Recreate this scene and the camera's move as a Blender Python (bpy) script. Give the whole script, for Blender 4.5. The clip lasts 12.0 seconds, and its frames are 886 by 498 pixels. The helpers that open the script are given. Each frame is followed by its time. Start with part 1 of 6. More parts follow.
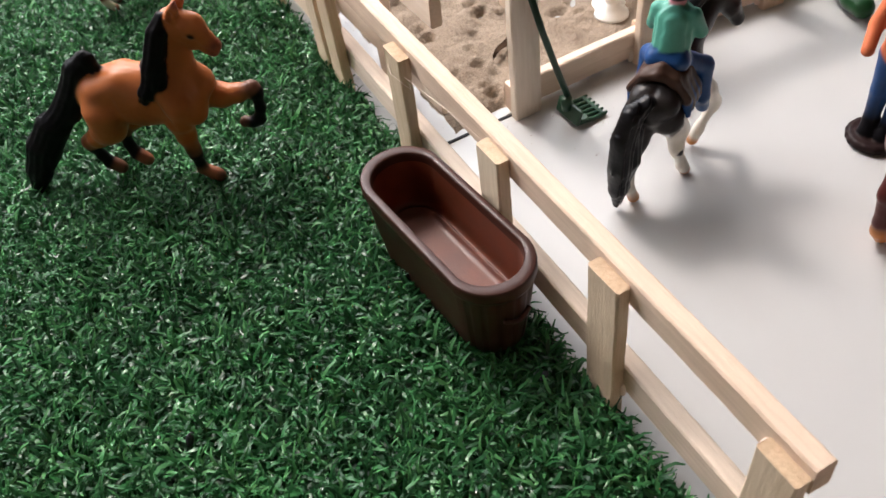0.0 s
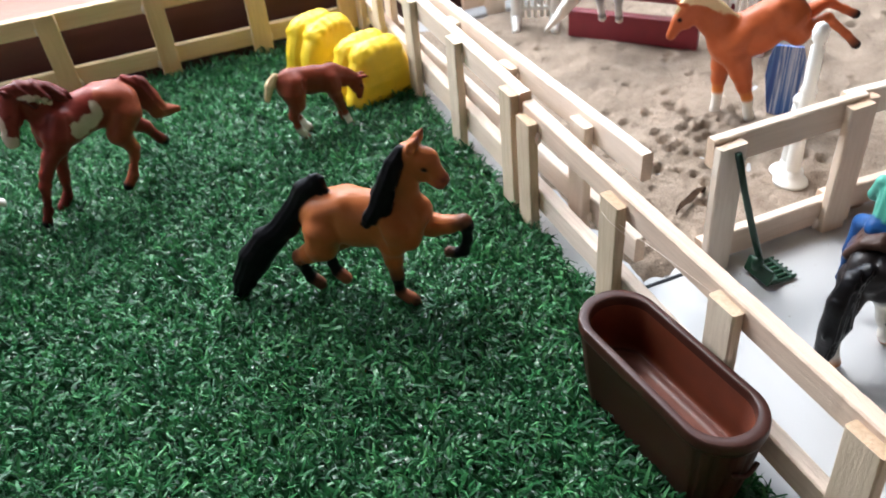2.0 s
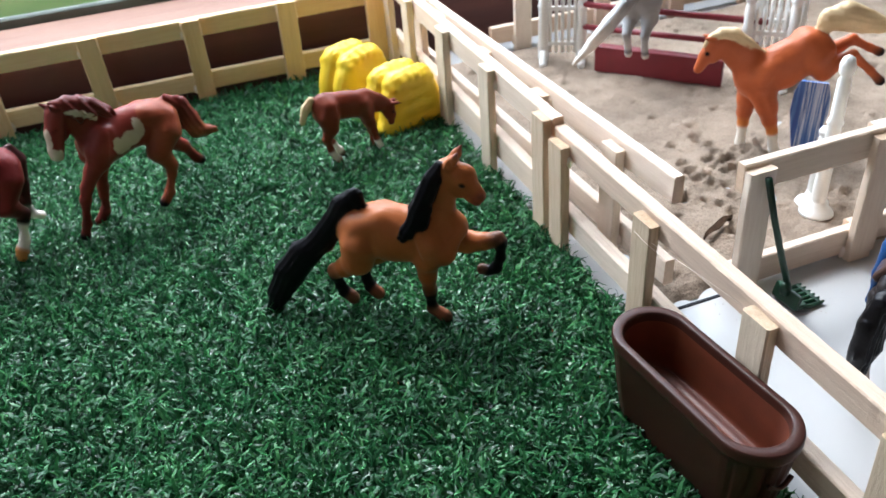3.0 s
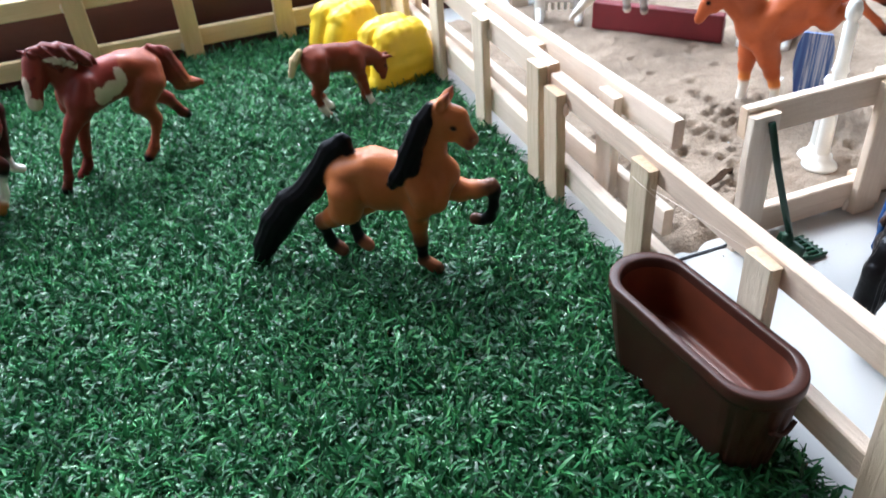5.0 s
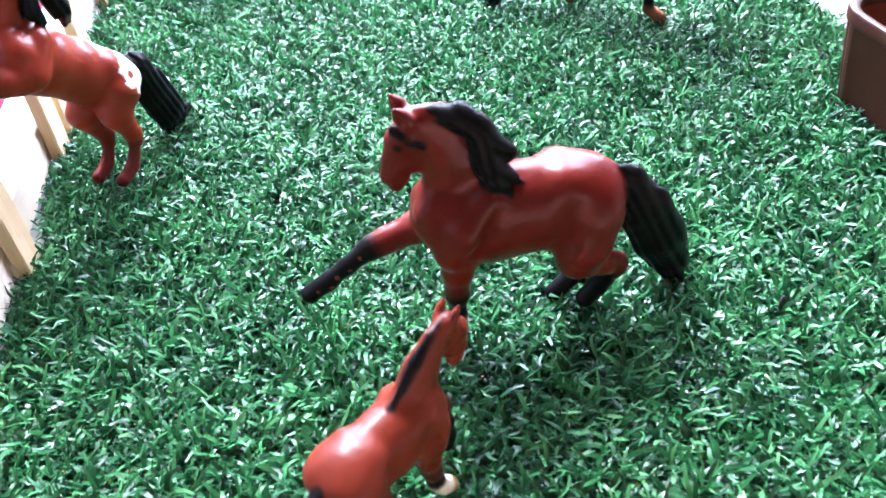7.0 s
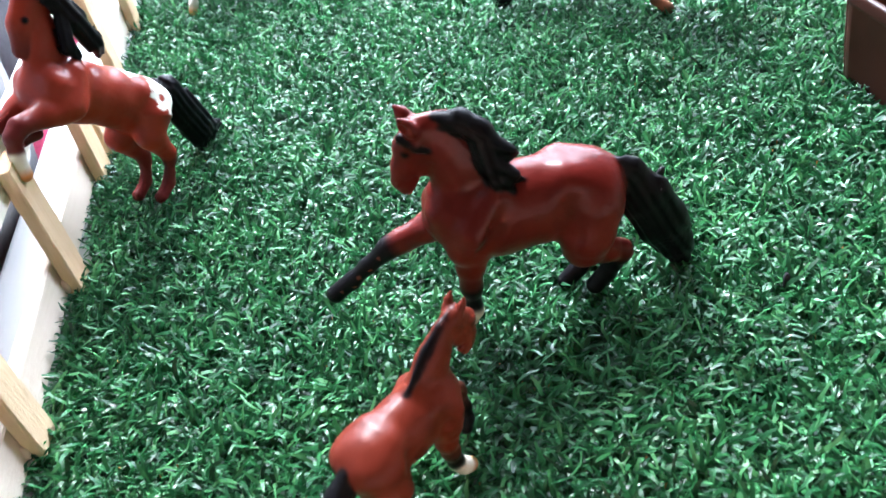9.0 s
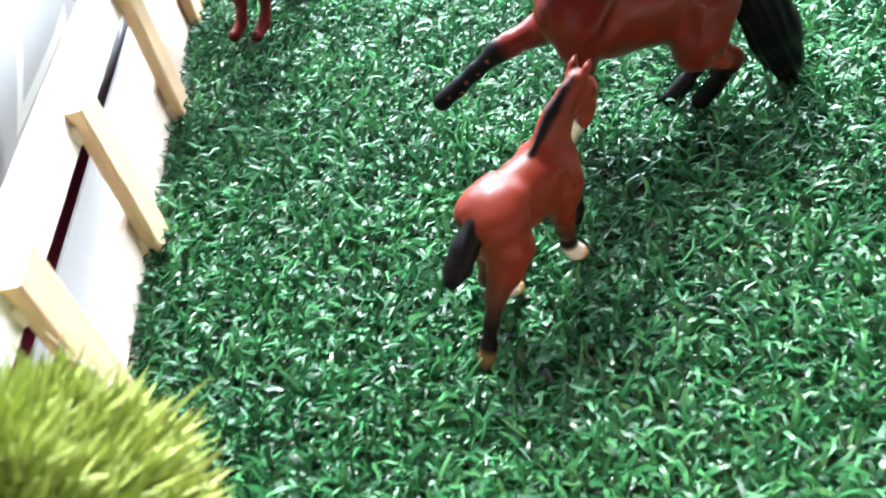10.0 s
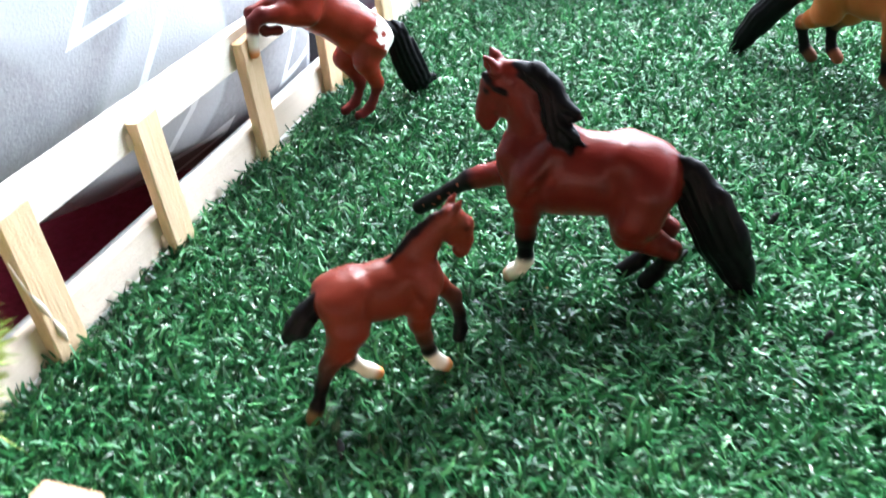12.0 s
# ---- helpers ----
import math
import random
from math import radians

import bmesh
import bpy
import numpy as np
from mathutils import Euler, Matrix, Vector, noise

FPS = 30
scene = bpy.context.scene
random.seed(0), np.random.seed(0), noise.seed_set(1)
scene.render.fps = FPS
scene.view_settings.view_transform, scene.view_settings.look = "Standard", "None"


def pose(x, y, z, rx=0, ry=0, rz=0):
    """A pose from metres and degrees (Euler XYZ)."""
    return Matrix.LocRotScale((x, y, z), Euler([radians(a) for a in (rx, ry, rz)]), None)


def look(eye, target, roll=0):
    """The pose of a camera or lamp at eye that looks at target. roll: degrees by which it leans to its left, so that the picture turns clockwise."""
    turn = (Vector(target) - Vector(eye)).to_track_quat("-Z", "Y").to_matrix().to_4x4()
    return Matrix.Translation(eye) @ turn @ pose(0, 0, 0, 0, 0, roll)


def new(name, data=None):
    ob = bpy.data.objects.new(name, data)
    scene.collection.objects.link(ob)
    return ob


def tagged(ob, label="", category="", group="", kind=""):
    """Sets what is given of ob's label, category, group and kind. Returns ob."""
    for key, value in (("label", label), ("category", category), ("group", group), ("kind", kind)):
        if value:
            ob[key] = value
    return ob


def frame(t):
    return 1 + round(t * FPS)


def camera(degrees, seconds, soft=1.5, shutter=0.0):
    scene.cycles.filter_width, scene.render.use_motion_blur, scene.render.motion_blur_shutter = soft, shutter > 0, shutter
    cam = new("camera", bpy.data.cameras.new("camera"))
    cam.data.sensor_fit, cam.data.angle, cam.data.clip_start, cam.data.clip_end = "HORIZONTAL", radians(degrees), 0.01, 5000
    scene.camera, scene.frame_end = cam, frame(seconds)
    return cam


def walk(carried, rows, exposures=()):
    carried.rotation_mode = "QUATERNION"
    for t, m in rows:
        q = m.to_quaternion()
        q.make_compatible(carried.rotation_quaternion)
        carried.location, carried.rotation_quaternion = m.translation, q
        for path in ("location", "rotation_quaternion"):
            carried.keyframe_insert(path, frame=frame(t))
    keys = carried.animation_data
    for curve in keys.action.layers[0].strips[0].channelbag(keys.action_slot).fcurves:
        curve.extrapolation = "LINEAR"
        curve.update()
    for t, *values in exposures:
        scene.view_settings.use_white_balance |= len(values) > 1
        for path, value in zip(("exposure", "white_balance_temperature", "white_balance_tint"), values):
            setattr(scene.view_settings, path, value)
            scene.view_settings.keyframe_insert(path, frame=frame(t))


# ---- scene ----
cam = camera(56.13, 12.0, shutter=0.4)
# a small phone lens close to the toys: far and very near things are a little soft
cam.data.dof.use_dof = True
cam.data.dof.focus_distance = 0.235
cam.data.dof.aperture_fstop = 30.0
# camera path: seconds, eye, target, roll
PATH = [
    (0, (-0.0766, -0.2301, 0.1859), (-0.0132, -0.0743, 0.0010), -9.14),
    (0.5, (-0.0806, -0.2291, 0.1855), (-0.0187, -0.0722, 0.0010), -9.07),
    (1, (-0.0905, -0.2229, 0.1919), (-0.0323, -0.0603, 0.0111), -9.24),
    (1.5, (-0.1076, -0.2099, 0.1957), (-0.0482, -0.0338, 0.0285), -7.11),
    (2, (-0.1206, -0.2159, 0.1941), (-0.0572, -0.0283, 0.0415), -5.85),
    (2.5, (-0.1326, -0.2205, 0.1919), (-0.0687, -0.0252, 0.0495), -4.73),
    (4.5, (-0.1311, -0.2234, 0.1824), (-0.0662, -0.0278, 0.0410), -4.71),
    (5, (-0.1310, -0.2211, 0.1757), (-0.0672, -0.0287, 0.0294), -4.55),
    (5.5, (-0.1401, -0.2289, 0.1699), (-0.0909, -0.0358, 0.0190), -4.85),
    (6, (-0.1652, -0.2495, 0.1587), (-0.1349, -0.0582, 0.0007), -4.81),
    (6.5, (-0.1820, -0.2647, 0.1436), (-0.1610, -0.0801, -0.0237), -5.19),
    (7, (-0.1817, -0.2675, 0.1455), (-0.1583, -0.0821, -0.0206), -4.91),
    (9, (-0.1755, -0.2774, 0.1530), (-0.1653, -0.0889, -0.0143), -10.72),
    (9.5, (-0.1850, -0.2874, 0.1470), (-0.1826, -0.1063, -0.0254), -12.37),
    (10, (-0.1975, -0.3001, 0.1313), (-0.2034, -0.1208, -0.0429), -13.02),
    (10.5, (-0.1588, -0.3160, 0.1421), (-0.1939, -0.1273, -0.0181), -12.33),
    (11, (-0.1037, -0.3281, 0.1223), (-0.1731, -0.1401, -0.0270), -5.50),
    (11.5, (-0.1005, -0.3267, 0.1299), (-0.1808, -0.1373, -0.0122), -3.87),
    (12, (-0.1149, -0.3126, 0.1376), (-0.1921, -0.1220, -0.0045), -5.83),
]
EXPOSURES = [(0, -0.83, 6800, 16), (0.5, -1.02, 6800, 17), (1.0, -0.97, 6750, 17), (1.5, -0.39, 6400, 13), (2.0, -0.67, 6050, 11), (2.5, -0.74, 5900, 10), (4.5, -0.73, 5750, 9), (5.0, -0.47, 5650, 9), (5.5, -0.06, 5450, 9), (6.0, 0.27, 5400, 10), (6.5, 1.07, 5500, 16), (7.0, 1.27, 5500, 19), (9.0, 0.75, 5650, 12), (9.5, 0.73, 5750, 10), (10.0, 1.23, 5950, 9), (10.5, 1.35, 6050, 10), (11.0, 1.09, 6250, 14), (11.5, 0.88, 5650, 14), (12.0, 0.81, 5850, 9)]
walk(cam, [(t, look(eye, target, roll)) for t, eye, target, roll in PATH], EXPOSURES)

# ------------------------------------------------------------------ world, sun, window light
MM = 0.001
world = bpy.data.worlds.new("world")
scene.world = world
world.use_nodes = True
wn = world.node_tree.nodes
sky = wn.new("ShaderNodeTexSky")
sky.sky_type = "NISHITA"
sky.sun_disc = False
sky.sun_elevation, sky.sun_rotation = radians(51), radians(-7)
wn["Background"].inputs["Strength"].default_value = 0.12
world.node_tree.links.new(sky.outputs["Color"], wn["Background"].inputs["Color"])

sun_data = bpy.data.lights.new("sun", "SUN")
sun_data.energy, sun_data.angle, sun_data.color = 3.3, radians(10), (1.0, 0.96, 0.9)
sun = new("sun", sun_data)
sun.matrix_world = look((-0.12, 1.0, 1.25), (0, 0, 0))

win_data = bpy.data.lights.new("window_daylight", "AREA")
win_data.shape, win_data.size, win_data.size_y = "RECTANGLE", 0.85, 0.42
win_data.energy, win_data.color = 10.7, (0.87, 0.945, 1.0)
win = new("window_daylight", win_data)
win.matrix_world = look((-0.06, 0.298, 0.315), (-0.09, -0.45, 0.0))


# ------------------------------------------------------------------ materials
def mat(name, base, rough=0.5, metal=0.0, spec=0.5):
    m = bpy.data.materials.new(name)
    m.use_nodes = True
    b = m.node_tree.nodes["Principled BSDF"]
    b.inputs["Base Color"].default_value = (*base, 1)
    b.inputs["Roughness"].default_value = rough
    b.inputs["Metallic"].default_value = metal
    b.inputs["Specular IOR Level"].default_value = spec
    return m


def link(m, a, b):
    m.node_tree.links.new(a, b)


def node(m, kind, **kw):
    n = m.node_tree.nodes.new(kind)
    for k, v in kw.items():
        n.inputs[k].default_value = v
    return n


def coords(m, scale=(1, 1, 1), space="Object"):
    tc = node(m, "ShaderNodeTexCoord")
    mp = node(m, "ShaderNodeMapping", Scale=scale)
    link(m, tc.outputs[space], mp.inputs["Vector"])
    return mp.outputs["Vector"]


def ramp(m, fac, stops):
    r = node(m, "ShaderNodeValToRGB")
    while len(r.color_ramp.elements) < len(stops):
        r.color_ramp.elements.new(0.5)
    for e, (p, c) in zip(r.color_ramp.elements, stops):
        e.position, e.color = p, (*c, 1)
    link(m, fac, r.inputs["Fac"])
    return r.outputs["Color"]


def noise_tex(m, vec, scale, detail=4, rough=0.55):
    n = node(m, "ShaderNodeTexNoise", Scale=scale, Detail=detail, Roughness=rough)
    link(m, vec, n.inputs["Vector"])
    return n.outputs["Fac"]


def mix(m, fac, a, b, mode="MIX"):
    n = node(m, "ShaderNodeMix")
    n.data_type, n.blend_type = "RGBA", mode
    for v, i in ((fac, 0), (a, 6), (b, 7)):
        if isinstance(v, (int, float)):
            n.inputs[i].default_value = v
        elif isinstance(v, tuple):
            n.inputs[i].default_value = (*v, 1)
        else:
            link(m, v, n.inputs[i])
    return n.outputs[2]


def bump(m, height, strength, dist):
    n = node(m, "ShaderNodeBump", Strength=strength, Distance=dist)
    link(m, height, n.inputs["Height"])
    bs = m.node_tree.nodes["Principled BSDF"]
    link(m, n.outputs["Normal"], bs.inputs["Normal"])
    return n


def base(m, col):
    link(m, col, m.node_tree.nodes["Principled BSDF"].inputs["Base Color"])


def rough_by(m, fac, lo, hi):
    r = node(m, "ShaderNodeMapRange")
    r.inputs["To Min"].default_value, r.inputs["To Max"].default_value = lo, hi
    link(m, fac, r.inputs["Value"])
    link(m, r.outputs["Result"], m.node_tree.nodes["Principled BSDF"].inputs["Roughness"])


def wood(name, light, dark, rough=0.62, along=1.0):
    """Sawn wood whose grain runs along the object's x axis."""
    m = mat(name, light, rough, spec=0.3)
    inf = node(m, "ShaderNodeObjectInfo")
    add = node(m, "ShaderNodeVectorMath")
    add.operation = "ADD"
    link(m, coords(m, (60 * along, 900 * along, 900 * along)), add.inputs[0])
    sc = node(m, "ShaderNodeMath")
    sc.operation = "MULTIPLY"
    sc.inputs[1].default_value = 190.0
    link(m, inf.outputs["Random"], sc.inputs[0])
    link(m, sc.outputs[0], add.inputs[1])
    g = noise_tex(m, add.outputs[0], 1.0, 5, 0.6)
    broad = noise_tex(m, add.outputs[0], 0.17, 3)
    col = ramp(m, g, [(0.3, dark), (0.62, light)])
    col = mix(m, 0.35, col, ramp(m, broad, [(0.35, dark), (0.6, light)]))
    shade = ramp(m, inf.outputs["Random"], [(0.0, (0.88, 0.82, 0.75)), (0.35, (0.92, 0.84, 0.78)), (0.7, (0.97, 0.93, 0.90)), (1.0, (1.0, 1.0, 0.98))])
    col = mix(m, 1.0, col, shade, "MULTIPLY")
    # the sawn ends are darker
    nrm = node(m, "ShaderNodeSeparateXYZ")
    link(m, node(m, "ShaderNodeTexCoord").outputs["Normal"], nrm.inputs[0])
    end = node(m, "ShaderNodeMath")
    end.operation = "ABSOLUTE"
    link(m, nrm.outputs["X"], end.inputs[0])
    ends = ramp(m, end.outputs[0], [(0.5, (1, 1, 1)), (0.9, (0.92, 0.84, 0.76))])
    base(m, mix(m, 1.0, col, ends, "MULTIPLY"))
    # fuzzy sawn surface over the grain
    fuzz = node(m, "ShaderNodeBump", Strength=0.55, Distance=0.0004)
    link(m, noise_tex(m, coords(m, (1500 * along, 3200 * along, 3200 * along)), 1.0, 3, 0.7), fuzz.inputs["Height"])
    link(m, fuzz.outputs["Normal"], bump(m, g, 0.7, 0.0005).inputs["Normal"])
    return m


M_STICK = wood("raw_basswood", (0.86, 0.74, 0.63), (0.74, 0.61, 0.495))
M_GREY = wood("greyish_basswood", (0.70, 0.59, 0.46), (0.54, 0.435, 0.32))
M_BEECH = wood("pinkish_beech", (0.78, 0.645, 0.535), (0.62, 0.49, 0.39))
M_PALE = wood("pale_poplar", (0.85, 0.78, 0.71), (0.77, 0.69, 0.60))
M_PINE = wood("yellow_pine", (0.88, 0.69, 0.43), (0.76, 0.56, 0.32))
M_TAN = wood("tan_pine", (0.81, 0.63, 0.43), (0.70, 0.51, 0.31))
# Rosy copy for the front fence: warm room light put into its wood colour
M_WARM_LIT = wood("warm_lit_stick_wood", (0.90, 0.62, 0.495), (0.80, 0.50, 0.38))
M_SILL = wood("varnished_sill_wood", (0.30, 0.185, 0.145), (0.20, 0.11, 0.085), 0.4, 0.12)
M_STAIN = wood("dark_stained_wood", (0.125, 0.052, 0.050), (0.062, 0.026, 0.025), 0.5, 0.10)

M_TABLE = mat("white_laminate", (0.74, 0.74, 0.74), 0.38)
v = coords(M_TABLE)
n1, n2 = noise_tex(M_TABLE, v, 9, 3), noise_tex(M_TABLE, v, 420, 4, 0.7)
c = ramp(M_TABLE, n1, [(0.3, (0.46, 0.455, 0.45)), (0.65, (0.52, 0.52, 0.515))])
base(M_TABLE, mix(M_TABLE, ramp(M_TABLE, n2, [(0.70, (0, 0, 0)), (0.76, (0.35, 0.35, 0.35))]), c, (0.5, 0.42, 0.32)))
rough_by(M_TABLE, n1, 0.3, 0.46)
bump(M_TABLE, n2, 0.05, 0.0003)

M_SAND = mat("dry_play_sand", (0.52, 0.40, 0.28), 0.95, spec=0.15)
v = coords(M_SAND)
n1, n2, n3 = noise_tex(M_SAND, v, 55, 4), noise_tex(M_SAND, v, 1500, 3, 0.8), noise_tex(M_SAND, v, 320, 5, 0.7)
c = ramp(M_SAND, n1, [(0.32, (0.275, 0.213, 0.163)), (0.66, (0.40, 0.314, 0.243))])
g = ramp(M_SAND, n2, [(0.30, (0.62, 0.58, 0.54)), (0.52, (1, 1, 1)), (0.72, (1.15, 1.13, 1.1))])
base(M_SAND, mix(M_SAND, 1.0, c, g, "MULTIPLY"))
bm_ = bump(M_SAND, n3, 1.0, 0.0028)
b2 = node(M_SAND, "ShaderNodeBump", Strength=0.5, Distance=0.0006)
link(M_SAND, n2, b2.inputs["Height"])
link(M_SAND, b2.outputs["Normal"], bm_.inputs["Normal"])

M_GRASS = mat("plastic_grass_blades", (0.03, 0.16, 0.05), 0.25, spec=0.36)
geo = node(M_GRASS, "ShaderNodeNewGeometry")
c = ramp(M_GRASS, geo.outputs["Random Per Island"], [(0.0, (0.008, 0.044, 0.015)), (0.40, (0.019, 0.106, 0.036)),
                                                     (0.78, (0.045, 0.200, 0.067)), (1.0, (0.095, 0.285, 0.105))])
patch = ramp(M_GRASS, noise_tex(M_GRASS, coords(M_GRASS), 28, 3), [(0.3, (0.62, 0.68, 0.66)), (0.7, (1.12, 1.08, 1.02))])
base(M_GRASS, mix(M_GRASS, 1.0, c, patch, "MULTIPLY"))
rough_by(M_GRASS, noise_tex(M_GRASS, coords(M_GRASS), 180, 2), 0.21, 0.42)
M_BACKING = mat("dark_turf_backing", (0.012, 0.03, 0.014), 0.9)
v = coords(M_BACKING)
base(M_BACKING, ramp(M_BACKING, noise_tex(M_BACKING, v, 300, 3), [(0.3, (0.008, 0.018, 0.008)), (0.7, (0.02, 0.06, 0.025))]))


def calc(m, op, a, b=0.0, c=0.0):
    n = node(m, "ShaderNodeMath")
    n.operation = op
    for i, val in enumerate((a, b, c)):
        if isinstance(val, (int, float)):
            n.inputs[i].default_value = val
        else:
            link(m, val, n.inputs[i])
    return n.outputs[0]


def painted(name, rough, low=0.07, coat=0.25, polish=0.27, bump_scale=900):
    m = mat(name, (0.5, 0.5, 0.5), rough, spec=0.5)
    at = node(m, "ShaderNodeAttribute")
    at.attribute_name = "coat"
    v = coords(m)
    n1, n2 = noise_tex(m, v, 90, 4), noise_tex(m, v, bump_scale, 3)
    sh = ramp(m, n1, [(0.28, (0.80, 0.78, 0.76)), (0.7, (1.06, 1.06, 1.06))])
    base(m, mix(m, 1.0, at.outputs["Color"], sh, "MULTIPLY"))
    rough_by(m, n1, rough - 0.06, rough + 0.10)
    bs = m.node_tree.nodes["Principled BSDF"]
    bs.inputs["Coat Roughness"].default_value = polish
    bw = node(m, "ShaderNodeRGBToBW")
    link(m, at.outputs["Color"], bw.inputs["Color"])
    sp = node(m, "ShaderNodeMapRange")
    for k, val in (("From Min", 0.006), ("From Max", 0.06), ("To Min", low), ("To Max", max(low, 0.15))):
        sp.inputs[k].default_value = val
    link(m, bw.outputs["Val"], sp.inputs["Value"])
    cw = node(m, "ShaderNodeMapRange")
    for k, val in (("From Min", 0.006), ("From Max", 0.05), ("To Min", 0.02), ("To Max", coat)):
        cw.inputs[k].default_value = val
    link(m, bw.outputs["Val"], cw.inputs["Value"])
    link(m, cw.outputs["Result"], bs.inputs["Coat Weight"])
    link(m, sp.outputs["Result"], m.node_tree.nodes["Principled BSDF"].inputs["Specular IOR Level"])
    fine = bump(m, n2, 0.12, 0.0004)
    broad = node(m, "ShaderNodeBump", Strength=0.35, Distance=0.0012)
    link(m, noise_tex(m, v, 130, 2), broad.inputs["Height"])
    link(m, broad.outputs["Normal"], fine.inputs["Normal"])
    return m


M_PAINT = painted("painted_plastic", 0.42, coat=0.17, polish=0.25)
M_GLOSS = painted("glossy_painted_plastic", 0.37, coat=0.28, polish=0.16)
M_SHINY = painted("varnished_plastic", 0.30, 0.17)


def plastic(name, col, rough, dark=0.8, scale=120, bumped=0.08):
    m = mat(name, col, rough)
    v = coords(m)
    n1 = noise_tex(m, v, scale, 4)
    base(m, ramp(m, n1, [(0.3, tuple(x * dark for x in col)), (0.68, col)]))
    rough_by(m, n1, rough - 0.06, rough + 0.12)
    bump(m, noise_tex(m, v, scale * 9, 3), bumped, 0.0005)
    return m


M_TROUGH = plastic("dark_brown_plastic", (0.050, 0.0155, 0.0100), 0.36, 0.75)
M_TROUGH.node_tree.nodes["Principled BSDF"].inputs["Specular IOR Level"].default_value = 0.27


def let_through(m, col, share):
    """Thin plastic: part of the light passes and is coloured on its way."""
    b = m.node_tree.nodes["Principled BSDF"]
    t = node(m, "ShaderNodeBsdfTranslucent")
    if isinstance(col, tuple):
        t.inputs["Color"].default_value = (*col, 1)
    else:
        link(m, col, t.inputs["Color"])
    mx = node(m, "ShaderNodeMixShader")
    mx.inputs[0].default_value = share
    link(m, b.outputs[0], mx.inputs[1])
    link(m, t.outputs[0], mx.inputs[2])
    link(m, mx.outputs[0], m.node_tree.nodes["Material Output"].inputs["Surface"])


# Lit copy of the trough's brown: light inside put into its colour
M_TROUGH_LIT = plastic("lit_brown_plastic", (0.160, 0.038, 0.0155), 0.40, 0.7)
M_HAY = plastic("yellow_plastic", (0.82, 0.55, 0.014), 0.40, 0.86)
M_WHITE = plastic("white_plastic", (0.80, 0.79, 0.75), 0.38, 0.92)
M_RED = plastic("dark_red_plastic", (0.19, 0.012, 0.022), 0.42, 0.8)
M_LEAF = plastic("dry_leaf", (0.060, 0.034, 0.020), 0.75, 0.55, 400, 0.4)
M_LEAF.node_tree.nodes["Principled BSDF"].inputs["Specular IOR Level"].default_value = 0.05
M_FORK = plastic("dark_green_plastic", (0.010, 0.050, 0.024), 0.35, 0.75)
M_GLUE = plastic("clear_hot_glue", (0.84, 0.70, 0.60), 0.34, 0.95)
M_FLECK = plastic("orange_paint_fleck", (0.55, 0.20, 0.05), 0.5)
M_BLACK = plastic("black_fabric", (0.014, 0.014, 0.018), 0.85, 0.6, 300, 0.3)
M_GREYBAG = plastic("charcoal_fabric", (0.10, 0.10, 0.115), 0.85, 0.7, 300, 0.3)

M_BLUE = mat("blue_white_board", (0.03, 0.09, 0.32), 0.4)
v = coords(M_BLUE, (14, 500, 500))
base(M_BLUE, ramp(M_BLUE, noise_tex(M_BLUE, v, 1.0, 4), [(0.40, (0.02, 0.07, 0.30)), (0.52, (0.07, 0.17, 0.46)), (0.60, (0.60, 0.66, 0.76)), (0.66, (0.04, 0.11, 0.36))]))

M_SOFA = mat("maroon_sofa_fabric", (0.13, 0.008, 0.024), 0.9, spec=0.2)
v = coords(M_SOFA)
base(M_SOFA, ramp(M_SOFA, noise_tex(M_SOFA, v, 260, 4, 0.7), [(0.3, (0.20, 0.016, 0.045)), (0.7, (0.33, 0.030, 0.080))]))
bump(M_SOFA, noise_tex(M_SOFA, v, 1100, 3), 0.4, 0.0006)

M_CUSHION = mat("patterned_cushion_fabric", (0.5, 0.5, 0.53), 0.9, spec=0.2)
v = coords(M_CUSHION, (1, 1, 1))
sep = node(M_CUSHION, "ShaderNodeSeparateXYZ")
link(M_CUSHION, v, sep.inputs[0])


# broad white zigzag lines and pale leaf shapes on grey
def blend(a, b, k):
    return calc(M_CUSHION, "ADD", calc(M_CUSHION, "ADD", calc(M_CUSHION, "MULTIPLY", sep.outputs["Y"], a), calc(M_CUSHION, "MULTIPLY", sep.outputs["Z"], b)), k)


zig = calc(M_CUSHION, "PINGPONG", blend(0.65, -0.76, -0.140), 0.018)
line = calc(M_CUSHION, "PINGPONG", calc(M_CUSHION, "SUBTRACT", blend(0.76, 0.65, 0.0855), calc(M_CUSHION, "MULTIPLY", zig, 2.36)), 0.040)
lines = ramp(M_CUSHION, calc(M_CUSHION, "MULTIPLY", line, 30.0), [(0.11, (1, 1, 1)), (0.15, (0, 0, 0))])
blot = ramp(M_CUSHION, noise_tex(M_CUSHION, coords(M_CUSHION, (1, 1, 0.5)), 17, 1), [(0.50, (0, 0, 0)), (0.535, (1, 1, 1))])
grey = ramp(M_CUSHION, noise_tex(M_CUSHION, v, 420, 3, 0.7), [(0.3, (0.26, 0.26, 0.275)), (0.7, (0.34, 0.34, 0.36))])
c = mix(M_CUSHION, blot, grey, (0.47, 0.48, 0.51))
base(M_CUSHION, mix(M_CUSHION, lines, c, (0.78, 0.79, 0.81)))
bump(M_CUSHION, noise_tex(M_CUSHION, v, 900, 3), 0.3, 0.0006)

